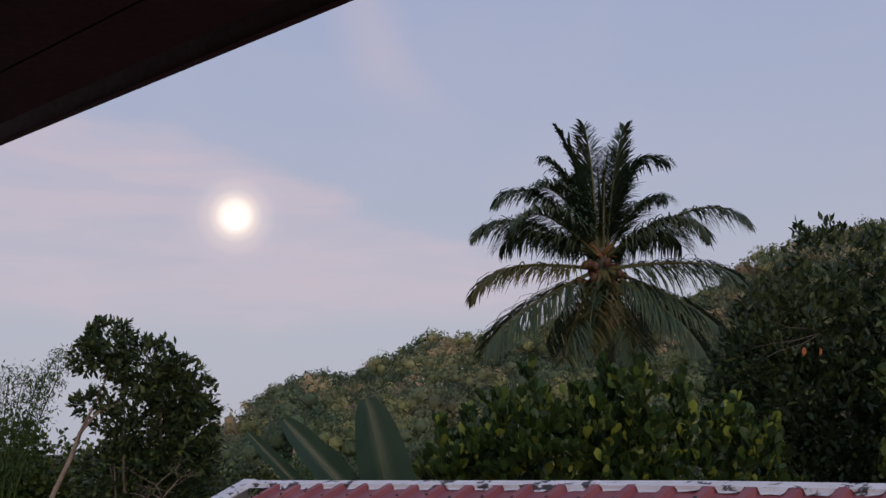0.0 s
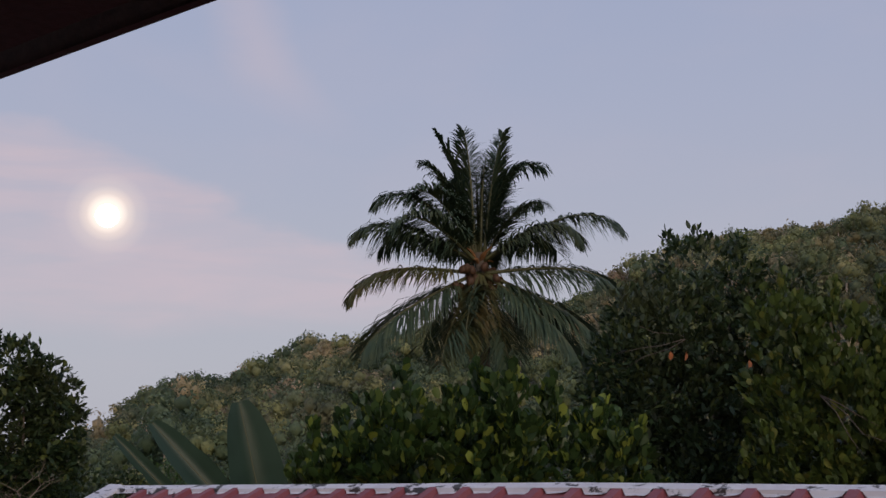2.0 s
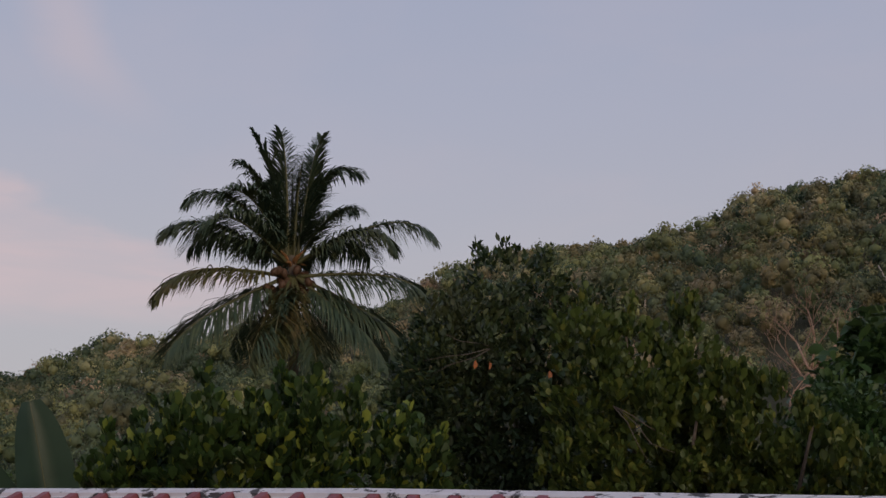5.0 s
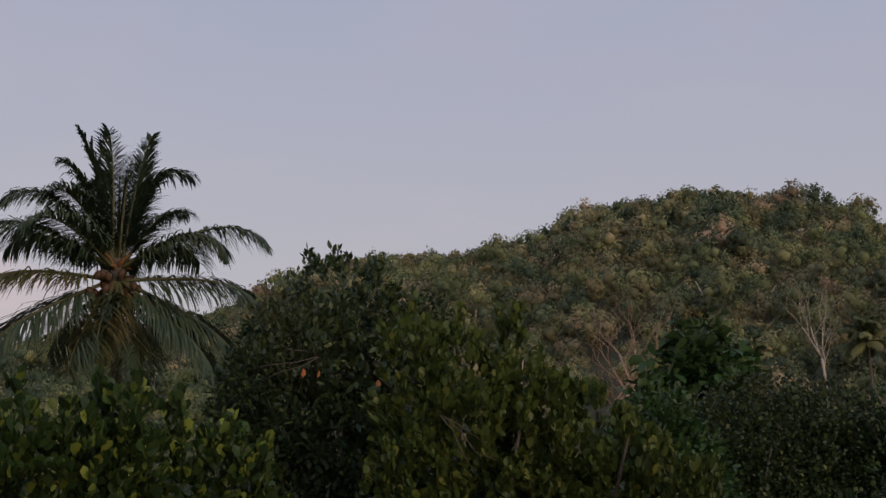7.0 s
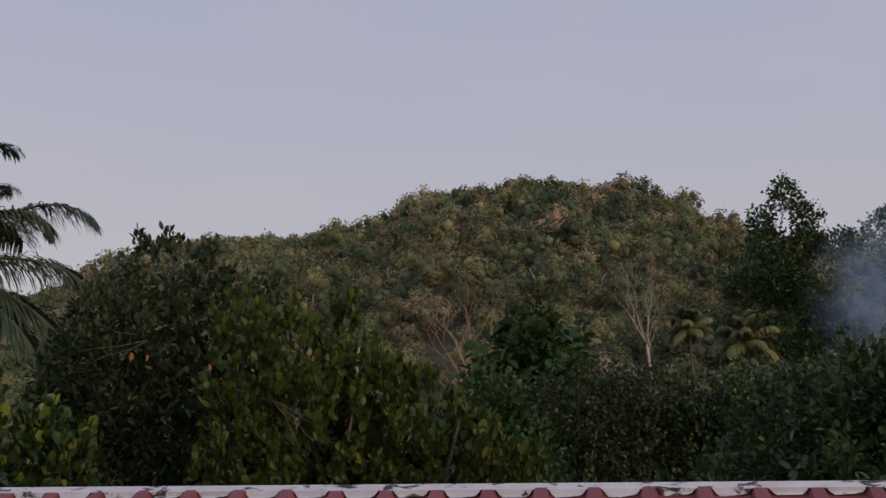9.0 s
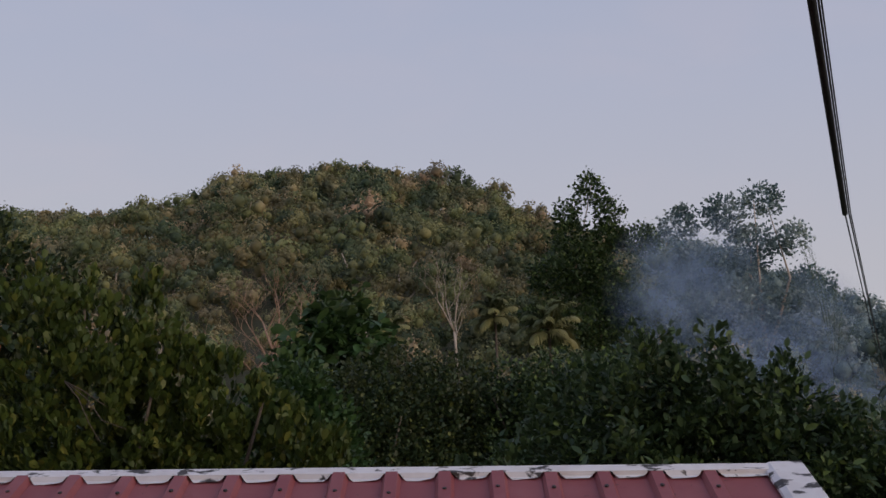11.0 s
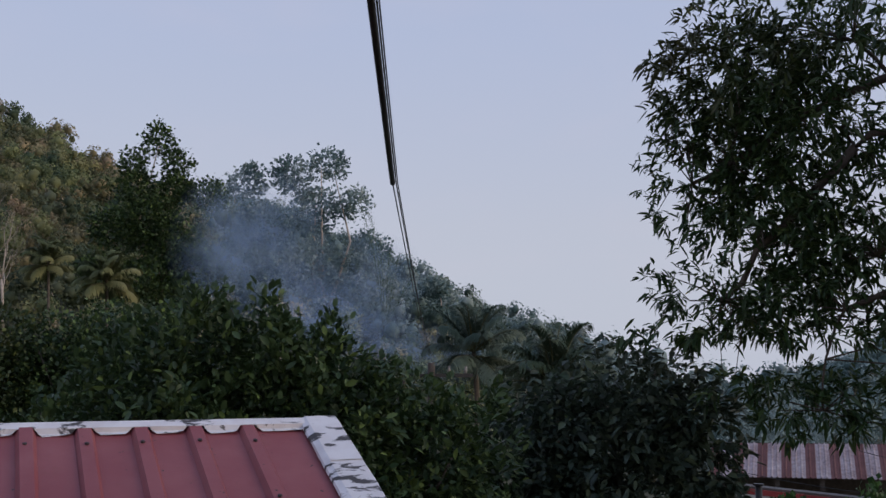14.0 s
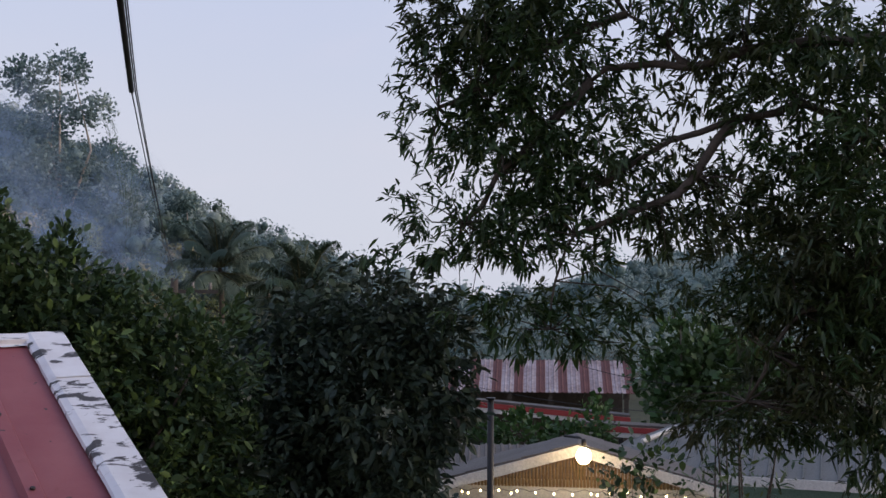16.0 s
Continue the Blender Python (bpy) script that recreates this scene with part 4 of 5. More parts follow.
def hip_house():
    t = frame_thing(thing("grey_roofed_house", "house with a broad weathered grey roof, white eave and green wall", "house"), 96.0, 21.0, 0, 3)
    z0, z1 = 2.36, 3.08
    x0, x1 = -3.45, 4.4
    n = 26
    for i in range(n):
        s = Soup()
        a, b = x0 + (x1 - x0) * i / n, x0 + (x1 - x0) * (i + 1) / n
        fa, fb = min(1, (a - x0) / 1.9), min(1, (b - x0) / 1.9)
        rib = b - 0.05
        fr = min(1, (rib - x0) / 1.9)

        def on(x, f, h=0.0):
            return (x, -0.4 + 2.9 * f, z0 + (z1 - z0) * f + h)

        s.add([on(a, 0), on(rib, 0), on(rib + 0.02, 0, 0.03), on(b, 0, 0.03), on(b, fb, 0.03), on(rib + 0.02, fr, 0.03), on(rib, fr), on(a, fa), on(a, 0, -0.02), on(b, 0, -0.02)], [(0, 1, 6, 7), (1, 2, 5, 6), (2, 3, 4, 5), (0, 8, 9, 3, 2, 1)])
        part("roof_panel", s, GREYROOF, t)
    s = Soup()
    s.add([(x0, -0.4, z0), (x0 + 1.9, 2.5, z1), (x0, 5.4, z0), (x0, -0.4, z0 - 0.03), (x0, 5.4, z0 - 0.03)], [(0, 1, 2), (0, 2, 4, 3)])
    part("hip_end", s, GREYROOF, t)
    s = Soup()
    s.tube([on(x0 + 1.9 * f, f, 0.04) for f in (0.45, 0.55, 0.65, 0.74)], [0.05] * 4, 6)
    part("hip_flashing", s, TRIM, t, "white hip flashing")
    s = Soup()
    s.box(((x0 + x1) / 2, -0.42, z0 - 0.09), (x1 - x0 + 0.04, 0.04, 0.17))
    part("fascia", s, TRIM, t, "white eave board")
    s = Soup()
    s.box(((x0 + x1) / 2 + 0.2, 0.1, (z0 - 0.1) / 2), (x1 - x0 - 0.8, 0.14, z0 - 0.12))
    part("wall", s, rough_mat("green_wall_paint", (0.2, 0.34, 0.3), (0.28, 0.42, 0.38), 2.0, 0.7), t, "pale green painted wall")
    return t


def rusty_shed():
    t = frame_thing(thing("rusty_roof_shed", "long shed under a rusty roof of alternating red and pale sheets", "shed"), 84.2, 36.0, 0, 0)
    z1, z0 = EYE - 36.9 * math.tan(radians(3.1)), EYE - 35.2 * math.tan(radians(4.75))
    x = -2.9
    i = 0
    while x < 3.0:
        w = 0.41 if i % 2 else 0.30
        s = Soup()
        corrugated(s, x, x + w, -0.8, z0 + 0.004 * (i % 2), 0.9, z1 + 0.004 * (i % 2), 0.03, 0.16)
        part("roof_sheet", s, RUSTPALE if i % 2 else RUSTRED, t)
        x += w
        i += 1
    s = Soup()
    s.add([(-2.9, 0.9, z1 + 0.01), (3.0, 0.9, z1 + 0.01), (3.0, 2.8, z0), (-2.9, 2.8, z0), (-2.9, 0.9, z1 - 0.02), (3.0, 0.9, z1 - 0.02), (3.0, 2.8, z0 - 0.03), (-2.9, 2.8, z0 - 0.03)], [(0, 1, 2, 3), (7, 6, 5, 4)])
    part("back_slope", s, RUSTRED, t)
    for x in (-2.7, -0.9, 0.4, 1.7, 2.8):
        s = Soup()
        s.box((x, -0.6, z0 / 2), (0.14, 0.14, z0 - 0.05))
        part("post", s, DARKBARK, t)
    s = Soup()
    s.box((0, 2.4, z0 / 2), (5.8, 0.14, z0 - 0.1))
    part("rear_wall", s, DARKBARK, t)
    return t


def striped_canopy(az, r, el, half, tilt, deep, label):
    """Low roof with a red edge board over a white gutter."""
    z = EYE + r * math.tan(radians(el))
    t = frame_thing(thing("red_edged_canopy", label, "canopy", "red canopies"), az, r, 0, 0)
    m = Matrix.Rotation(radians(tilt), 4, "Y")
    for nm, mat, dz, h, dy in (("edge_board", REDPAINT, 0.0, 0.12, 0), ("gutter", TRIM, -0.125, 0.10, 0.03)):
        s = Soup()
        c = m @ Vector((0, dy, dz))
        s.box((c.x, c.y, z + c.z), (2 * half, 0.06, h), m)
        part(nm, s, mat, t)
    s = Soup()
    c = m @ Vector((0, deep / 2, 0.04))
    s.box((c.x, c.y + 0.05, z + c.z + 0.05), (2 * half, deep, 0.05), m)
    part("roof", s, DARKROOF, t)
    for x in (-half + 0.2, half - 0.2):
        c = m @ Vector((x, 0.3, -0.1))
        s = Soup()
        s.box((c.x, c.y, (z + c.z) / 2), (0.12, 0.12, z + c.z))
        part("post", s, STEEL, t)
    return t


def low_shelter():
    """Mono-pitch roof behind the hut."""
    t = frame_thing(thing("low_shelter", "low shelter with a dark grey sheet roof behind the hut", "shelter"), 82.0, 20.0, 0, 0)
    z0, z1 = 2.45, 2.72
    x = -1.35
    while x < 1.2:
        s = Soup()
        corrugated(s, x, x + 0.45, -0.9, z0, 1.3, z1, 0.02, 0.15)
        part("roof_sheet", s, DARKROOF, t)
        x += 0.453
    for x in (-1.2, 1.2):
        for y, z in ((-0.8, z0), (1.2, z1)):
            s = Soup()
            s.box((x, y, (z - 0.03) / 2), (0.1, 0.1, z - 0.03))
            part("post", s, DARKBARK, t)
    return t


def build_village():
    gable_hut()
    low_shelter()
    hip_house()
    rusty_shed()
    striped_canopy(84.8, 27.0, -5.75, 1.95, 5.0, 0.5, "low canopy with a red edge board over a white gutter")
    striped_canopy(89.2, 25.0, -6.6, 1.35, 2.0, 0.6, "small canopy with red edge board and white gutter")
    post = thing("steel_post", "slim dark steel post with a flat cap", "post", at=spot(81.75, 15.0, 0))
    s = Soup()
    h = EYE - 15 * math.tan(radians(5.15))
    s.tube([(0, 0, 0), (0, 0, h)], [0.048, 0.045], 10)
    part("shaft", s, STEEL, post, smooth=True)
    s = Soup()
    s.box((0.0, 0, h + 0.012), (0.12, 0.12, 0.022))
    part("cap", s, STEEL, post)
    lamp = thing("flood_lamp", "bare bright warm bulb under the gable peak", "lamp", at=spot(86.5, 17.0, EYE - 17.0 * math.tan(radians(7.95))))
    s = Soup()
    s.ball((0, 0, 0), (0.115, 0.115, 0.125), 20, 14)
    part("bulb", s, BULB, lamp, "glowing warm bulb", smooth=True)
    s = Soup()
    s.tube([(0, 0, 0.15), (0, 0, 0.25), (0, 0.05, 0.28), (0, 0.3, 0.3)], [0.045, 0.04, 0.02, 0.02], 8)
    part("holder", s, STEEL, lamp, smooth=True)
    fl = thing("fairy_lights", "string of small warm fairy lights along the hut", "string lights")
    pts = [spot(80.0 + 12.5 * i / 40, 17.6, EYE - 17.6 * math.tan(radians(9.62)) - 0.05 * math.sin(i * 0.9) ** 2) for i in range(41)]
    s = Soup()
    s.tube(pts, [0.004] * 41, 4)
    part("wire", s, CABLE, fl)
    s = Soup()
    s.ball((0, 0, 0), (0.016, 0.016, 0.02), 8, 6)
    bm_ = s.mesh("bulb", FAIRY, True)
    for p in [q for i, q in enumerate(pts) if i % 3 == 1 or i % 7 == 2]:
        ob = new("bulb", bm_)
        ob.parent = fl
        ob.location = p - Vector((0, 0, 0.035))


def build_cables():
    end = spot(65.55, 30.0, EYE + 30 * math.tan(radians(1.25)))
    joint = spot(63.66, 6.9, EYE + 6.9 * math.tan(radians(10.35)))
    mid = spot(62.4, 3.9, EYE + 3.9 * math.tan(radians(21.2)))
    near = spot(60.0, 1.2, 6.88)
    line = thing("service_cable", "black service drop cables, the near one sleeved", "power cable", at=(0, 0, 0))
    for k, (off, nm) in enumerate(((Vector((0, 0, 0)), "wire"), (Vector((0.026, -0.013, 0.0)), "wire"), (Vector((0.037, -0.018, 0.006)), "wire"))):
        pts = [near + off + (mid - near) * q for q in np.linspace(0, 0.9, 5)] + [mid + off + (joint - mid) * q for q in np.linspace(0, 1, 5)] + [joint + off + (end - joint) * q - Vector((0, 0, 0.16 * (1 + 0.35 * k) * 4 * q * (1 - q))) + off * 2.2 * q for q in np.linspace(0.05, 1, 20)]
        s = Soup()
        s.tube(pts, [0.0045 if k < 2 else 0.0035] * len(pts), 6)
        part(nm, s, CABLE, line, smooth=True)
    s = Soup()
    s.tube([near * 0.5 + mid * 0.5, mid, mid * 0.5 + joint * 0.5, joint], [0.0165] * 4, 10)
    part("sleeve", s, CABLE, line, "thick black sleeve", smooth=True)
    pole = thing("utility_pole", "dark wooden utility pole with cross-arm among the trees", "utility pole", at=spot(65.6, 30.1, 0))
    h = EYE + 30 * math.tan(radians(1.0))
    s = Soup()
    s.tube([(0, 0, 0), (0, 0, h)], [0.13, 0.10], 10)
    part("shaft", s, DARKBARK, pole, smooth=True)
    s = Soup()
    s.box((0.35, -0.3, h - 0.35), (1.5, 0.09, 0.1), Matrix.Rotation(-0.9, 4, "Z"))
    part("cross_arm", s, STEEL, pole)
    for i in range(3):
        s = Soup()
        x = -0.02 + 0.35 * i
        s.tube([(x, -0.05 - x * 1.0, h - 0.3), (x, -0.05 - x, h - 0.22), (x, -0.05 - x, h - 0.16), (x, -0.05 - x, h - 0.1)], [0.03, 0.05, 0.03, 0.04], 8)
        part("insulator", s, PORCELAIN, pole, smooth=True)


def build_moon():
    d = 3000.0
    moon = thing("moon", "full bright moon with a warm glare behind thin cloud", "moon", at=heading(MOON_AZ, MOON_EL) * d)
    s = Soup()
    s.ball((0, 0, 0), (31, 31, 31), 32, 20)
    part("disc", s, MOONLIGHT, moon, smooth=True)


build_moon()
build_ground()
own_house()
roof_house()

# ---- near garden ----
leafy_tree("jackfruit_shrub", "rounded shrub with large glossy yellow-green leaves", "shrub", spot(8.0, 8.9), [lobe(4.2, 8.5, 3.7, 0.40, 0.6, 0.75), lobe(2.6, 8.6, 1.4, 0.42, 0.6, 0.7), lobe(9.6, 8.6, 3.7, 0.34, 0.6, 0.7), lobe(7.0, 8.5, 2.6, 0.6, 0.7, 0.8), lobe(12.2, 8.7, 2.0, 0.5, 0.6, 0.6), lobe(14.4, 8.8, 1.1, 0.42, 0.6, 0.55), lobe(5.5, 8.8, 1.5, 0.95, 0.8, 0.9), lobe(11.5, 8.8, 0.6, 0.9, 0.8, 0.8), lobe(0.8, 8.7, 0.3, 0.4, 0.5, 0.6)], 1150, 12, 0.085, 0.022, SHRUB, BARK, 0.09, "round", 240, inner=0.15, upward=0.85, shoots=75, wild=0.8)
leafy_tree("dark_fruit_tree", "dense dark green fruit tree with a few withered orange leaves", "tree", spot(19.5, 13.8), [lobe(20.0, 13.6, 10.5, 0.75, 0.9, 0.9), lobe(17.5, 13.5, 8.6, 0.62, 0.9, 0.9), lobe(23.2, 13.6, 9.0, 0.62, 0.9, 0.9), lobe(15.9, 13.3, 6.4, 0.5, 0.8, 0.9), lobe(20.0, 13.2, 7.4, 1.3, 1.0, 1.2), lobe(18.0, 13.2, 4.4, 1.15, 1.0, 1.3), lobe(23.0, 13.4, 5.0, 1.1, 1.0, 1.3), lobe(17.0, 13.4, 1.6, 0.95, 1.0, 1.2), lobe(22.0, 13.4, 1.6, 1.2, 1.0, 1.2)], 2700, 13, 0.098, 0.05, DARKLEAF, BARK, 0.14, "oval", 120, upward=0.3, shoots=40)
leafy_tree("yellowish_fruit_tree", "spreading fruit tree with upright olive-green leaves", "tree", spot(28.5, 11.2), [lobe(23.6, 10.8, 7.7, 0.34, 0.5, 0.8), lobe(26.3, 10.9, 6.6, 0.4, 0.5, 0.8), lobe(28.7, 10.9, 7.0, 0.26, 0.4, 0.8), lobe(26.0, 10.8, 4.8, 0.8, 0.7, 0.9), lobe(29.8, 10.8, 4.0, 0.5, 0.6, 0.8), lobe(32.6, 10.8, 3.5, 0.5, 0.6, 0.8), lobe(35.0, 10.7, 1.5, 0.42, 0.6, 0.7), lobe(36.8, 10.6, -0.2, 0.35, 0.5, 0.6), lobe(27.5, 10.9, 2.4, 1.3, 0.8, 1.0), lobe(32.0, 10.9, 1.6, 0.95, 0.8, 1.0), lobe(29.5, 11.0, -0.2, 1.5, 0.8, 1.0)], 1900, 12, 0.084, 0.03, OLIVE, BARK, 0.10, "round", 160, inner=0.2, upward=0.9, shoots=120, wild=0.75)
leafy_tree("bright_leafy_tree", "small bright green tree with layered leaves", "tree", spot(36.2, 16.5), [lobe(35.9, 16.4, 3.7, 0.5, 0.6, 0.6), lobe(36.9, 16.2, 2.0, 0.6, 0.6, 0.6), lobe(37.4, 16.0, 0.3, 0.65, 0.6, 0.6), lobe(36.0, 16.5, 1.2, 0.8, 0.7, 0.8)], 900, 9, 0.11, 0.07, GREENLEAF, BARK, 0.08, "round", upward=0.4)
for az, r, el, w in ((39.0, 24.5, 3.3, 1.2), (41.5, 25.0, 4.4, 1.3), (44.0, 25.5, 3.9, 1.3), (46.8, 26.0, 3.4, 1.3), (49.3, 25.0, 3.8, 1.2), (51.8, 25.0, 3.9, 1.2)):
    leafy_tree("orchard_tree", "dark bushy orchard tree with some leaves coloured pale as sky-lit tips", "tree", spot(az, r + 0.4), [lobe(az, r, el, w * 0.8, w, w), lobe(az - 1.3, r - 0.4, el - 1.4, w, w, w * 1.2), lobe(az + 1.4, r - 0.3, el - 1.1, w, w, w * 1.2), lobe(az, r - 0.6, el - 3.2, w * 1.5, w, w * 1.4), lobe(az + 1.0, r - 1.2, el - 5.0, w * 1.5, w, w * 1.3)], 2000, 12, 0.092, 0.08, DARKLEAF if az < 45 else NEARDARK, BARK, 0.12, "kite", group="orchard trees", inner=0.12, upward=0.35)
leafy_tree("dense_thicket_tree", "dense dark shrub with fresh green sprigs behind the red roof", "shrub", spot(56.0, 9.4), [lobe(54.2, 9.0, 4.2, 0.42, 0.5, 0.6), lobe(56.2, 9.0, 4.3, 0.35, 0.5, 0.6), lobe(51.3, 9.1, 2.8, 0.45, 0.5, 0.7), lobe(58.4, 9.0, 2.9, 0.4, 0.5, 0.6), lobe(60.5, 9.0, 2.8, 0.26, 0.4, 0.6), lobe(55.0, 9.1, 2.2, 0.9, 0.6, 0.8), lobe(61.5, 8.9, 0.9, 0.5, 0.5, 0.6), lobe(64.5, 9.0, 0.6, 0.5, 0.5, 0.6), lobe(67.0, 9.2, -0.6, 0.5, 0.5, 0.6), lobe(48.8, 9.3, 0.2, 0.7, 0.6, 0.8), lobe(57.0, 9.2, 0.0, 1.6, 0.7, 0.9), lobe(64.0, 9.2, -1.4, 1.2, 0.7, 0.9), lobe(60.0, 9.2, -4.5, 1.9, 0.7, 1.0), lobe(66.0, 9.3, -6.0, 1.5, 0.7, 1.0)], 3500, 13, 0.086, 0.05, NEARDARK, DARKBARK, 0.07, "oval", 160, upward=0.3, droop=0.15, shoots=90)
leafy_tree("leafy_garden_tree", "dark broad-leaved garden tree with drooping leaves", "tree", spot(74.0, 10.8), [lobe(75.3, 10.4, 1.8, 0.32, 0.5, 0.6), lobe(73.2, 10.4, 0.6, 0.4, 0.5, 0.6), lobe(77.0, 10.4, 1.1, 0.26, 0.5, 0.5), lobe(78.7, 10.4, -0.2, 0.2, 0.4, 0.4), lobe(70.5, 10.4, -0.6, 0.5, 0.5, 0.6), lobe(75.5, 10.4, -1.0, 0.9, 0.7, 0.9), lobe(79.0, 10.3, -2.4, 0.22, 0.4, 0.5), lobe(71.5, 10.4, -3.5, 1.0, 0.7, 0.9), lobe(76.0, 10.4, -4.6, 0.8, 0.7, 1.0), lobe(72.0, 10.4, -7.5, 1.1, 0.7, 1.0), lobe(76.2, 10.4, -8.5, 0.5, 0.6, 0.8)], 2500, 12, 0.1, 0.05, GARDENLEAF, DARKBARK, 0.08, "oval", 160, upward=0.1, droop=0.3)


def mango_tree():
    """The great tree that overhangs from the east, with its boughs and hanging leaf tufts."""
    root = spot(104.0, 10.5)
    t = thing("mango_tree", "large dark mango tree with long drooping leaves and bare boughs", "tree", at=root)
    o = np.array(tuple(root))
    ls = [lobe(az, 10.0, top, w, 0.85, h) for az, top, w, h in (
        (80.7, 18.0, 0.28, 0.25), (80.5, 15.4, 0.22, 0.22), (82.2, 19.5, 0.66, 0.85), (84.0, 15.0, 0.6, 0.5), (81.2, 14.5, 0.45, 0.5), (84.3, 10.8, 0.5, 0.4), (81.6, 12.0, 0.42, 0.45),
        (83.0, 8.7, 0.5, 0.4), (80.4, 6.0, 0.34, 0.26), (83.2, 5.6, 0.5, 0.26), (81.3, 3.7, 0.36, 0.18), (84.2, 3.2, 0.4, 0.15), (79.4, 3.4, 0.2, 0.14),
        (85.2, 19, 0.6, 0.45), (86.6, 9.4, 0.6, 0.4), (87.0, 6.0, 0.36, 0.22), (88.6, 4.2, 0.3, 0.14), (91.2, 4.6, 0.4, 0.2),
        (83.2, 0.7, 0.18, 0.16), (84.6, 0.4, 0.22, 0.26), (85.4, -1.3, 0.12, 0.16), (88.2, 0.6, 0.08, 0.12), (90.4, 0.2, 0.12, 0.14),
        (89.4, 20.5, 0.82, 0.55), (89.4, 8.0, 0.42, 0.32), (93.5, 17.0, 0.75, 0.38), (91.4, 11.2, 0.28, 0.18), (95.0, 11.0, 0.24, 0.18),
        (99.0, 18.5, 1.1, 0.85), (99.4, 9, 0.95, 0.9), (96.0, 5.0, 0.65, 0.55), (97.6, 1.6, 0.65, 0.5), (101.8, 13, 1.2, 1.5), (94.4, 6.6, 0.4, 0.26), (98.4, 6, 0.7, 0.7), (95.8, 15.2, 0.6, 0.4), (98.2, 13, 0.7, 0.6), (92.6, 13.6, 0.3, 0.2), (96.4, 8.4, 0.3, 0.25),
        (101.6, 2.5, 1.0, 1), (99.6, -2, 0.6, 0.45), (96.4, -3.6, 0.3, 0.3), (94.2, -4.4, 0.18, 0.26),
    )]
    base, way, size, tip = lobes_cloud(ls, 3900, 13, 0.108, 0.034, 0.5, 0.1, 0.18, wild=1.0)
    base, tip = base - o, tip - o
    near = rng.permutation(len(base))[:200]
    mask = np.zeros(len(base), bool)
    mask[near] = True
    own = bpy.data.meshes.new("leaf")
    prof, faces = LEAF_SHAPES["lance"]
    own.from_pydata([(a, c, 0.3 * abs(c) - 0.22 * a * a) for a, c in prof], [], faces)
    own.materials.append(MANGO)
    w = unit(way)
    for i in near:
        x = Vector(w[i])
        y = Vector((0.01, 0, 1)).cross(x).normalized()
        ob = new("leaf", own)
        ob.parent = t
        ob.matrix_local = Matrix.Translation(Vector(base[i])) @ Matrix((x, y, x.cross(y))).transposed().to_4x4() @ Matrix.Diagonal((*[size[i]] * 3, 1))
    me = leaves(base[~mask], way[~mask], size[~mask], "lance", 0.3, 0.22)
    me.materials.append(MANGO)
    tagged(part("crown", me, MANGO, t), kind="stuff")

    def p(az, r, el):
        return np.array(tuple(spot(az, r, EYE + r * math.tan(radians(el)))) ) - o

    s = Soup()
    s.tube([(0, 0, 0), (0.1, 0.05, 2.0), (0.0, 0.1, 4.5), (-0.1, 0.1, 7.0)], [0.42, 0.36, 0.30, 0.22], 12)
    part("trunk", s, DARKBARK, t, smooth=True)
    boughs = [
        ([p(104, 10.3, 10), p(101, 10.1, 12.8), p(97.8, 10, 12.8), p(94.5, 9.9, 12.6), p(92.0, 9.9, 11.8), p(88.8, 9.9, 12.0), p(86.8, 9.9, 11.3), p(85.6, 9.9, 12.6)], 0.058),
        ([p(92.0, 9.9, 11.8), p(90.5, 9.9, 13.2), p(88.6, 9.9, 14.6), p(87.0, 9.9, 16.5)], 0.035),
        ([p(104, 10.4, 4), p(100, 10, 8.2), p(97, 9.9, 9.9), p(94, 9.9, 9.2), p(90.8, 9.9, 8.2), p(87.5, 9.9, 6.0)], 0.05),
        ([p(94, 9.9, 9.2), p(92, 9.8, 6.4), p(90, 9.8, 5.0), p(86, 9.8, 3.4)], 0.05),
        ([p(104, 10.4, 12), p(99, 10, 17), p(93, 9.9, 20), p(87, 9.9, 21)], 0.12),
        ([p(86.8, 9.9, 11.3), p(84.5, 9.9, 9.0), p(82.0, 9.9, 6.5), p(80.2, 9.9, 4.0)], 0.045),
        ([p(88.6, 9.9, 14.6), p(84.5, 9.9, 13.0), p(81.0, 9.9, 11.0), p(79.0, 9.9, 10.0)], 0.04),
        ([p(86.0, 9.8, 3.4), p(85.0, 9.8, 1.0), p(84.8, 9.8, -1.5)], 0.015),
        ([p(104, 10.2, 0), p(100, 9.8, 1.0), p(97, 9.6, -0.5), p(95.5, 9.6, -2.5), p(94.4, 9.6, -5.0)], 0.03),
    ]
    for pts, r in boughs:
        s = Soup()
        pts = np.array(pts)
        fine = [pts[0]]
        for a, b in zip(pts[:-1], pts[1:]):
            fine += [a * 0.5 + b * 0.5 + rng.normal(0, 0.04, 3), b]
        s.tube(fine, [r * (1 - 0.65 * i / len(fine)) for i in range(len(fine))], 8)
        part("bough", s, DARKBARK, t, smooth=True)
    tw = Soup()
    ends = np.concatenate([np.array(b[0]) for b in boughs])
    for q in tip[rng.permutation(len(tip))[:420]]:
        e = ends[np.argmin(np.linalg.norm(ends - q, axis=1))]
        d = q - e
        if np.linalg.norm(d) < 1.1:
            tw.tube([e, e + d * 0.5 + rng.normal(0, 0.06, 3) + (0, 0, 0.06), q], [0.008, 0.006, 0.003], 4)
    tagged(part("brushwood", tw, DARKBARK, t), kind="stuff")
    return t


mango_tree()


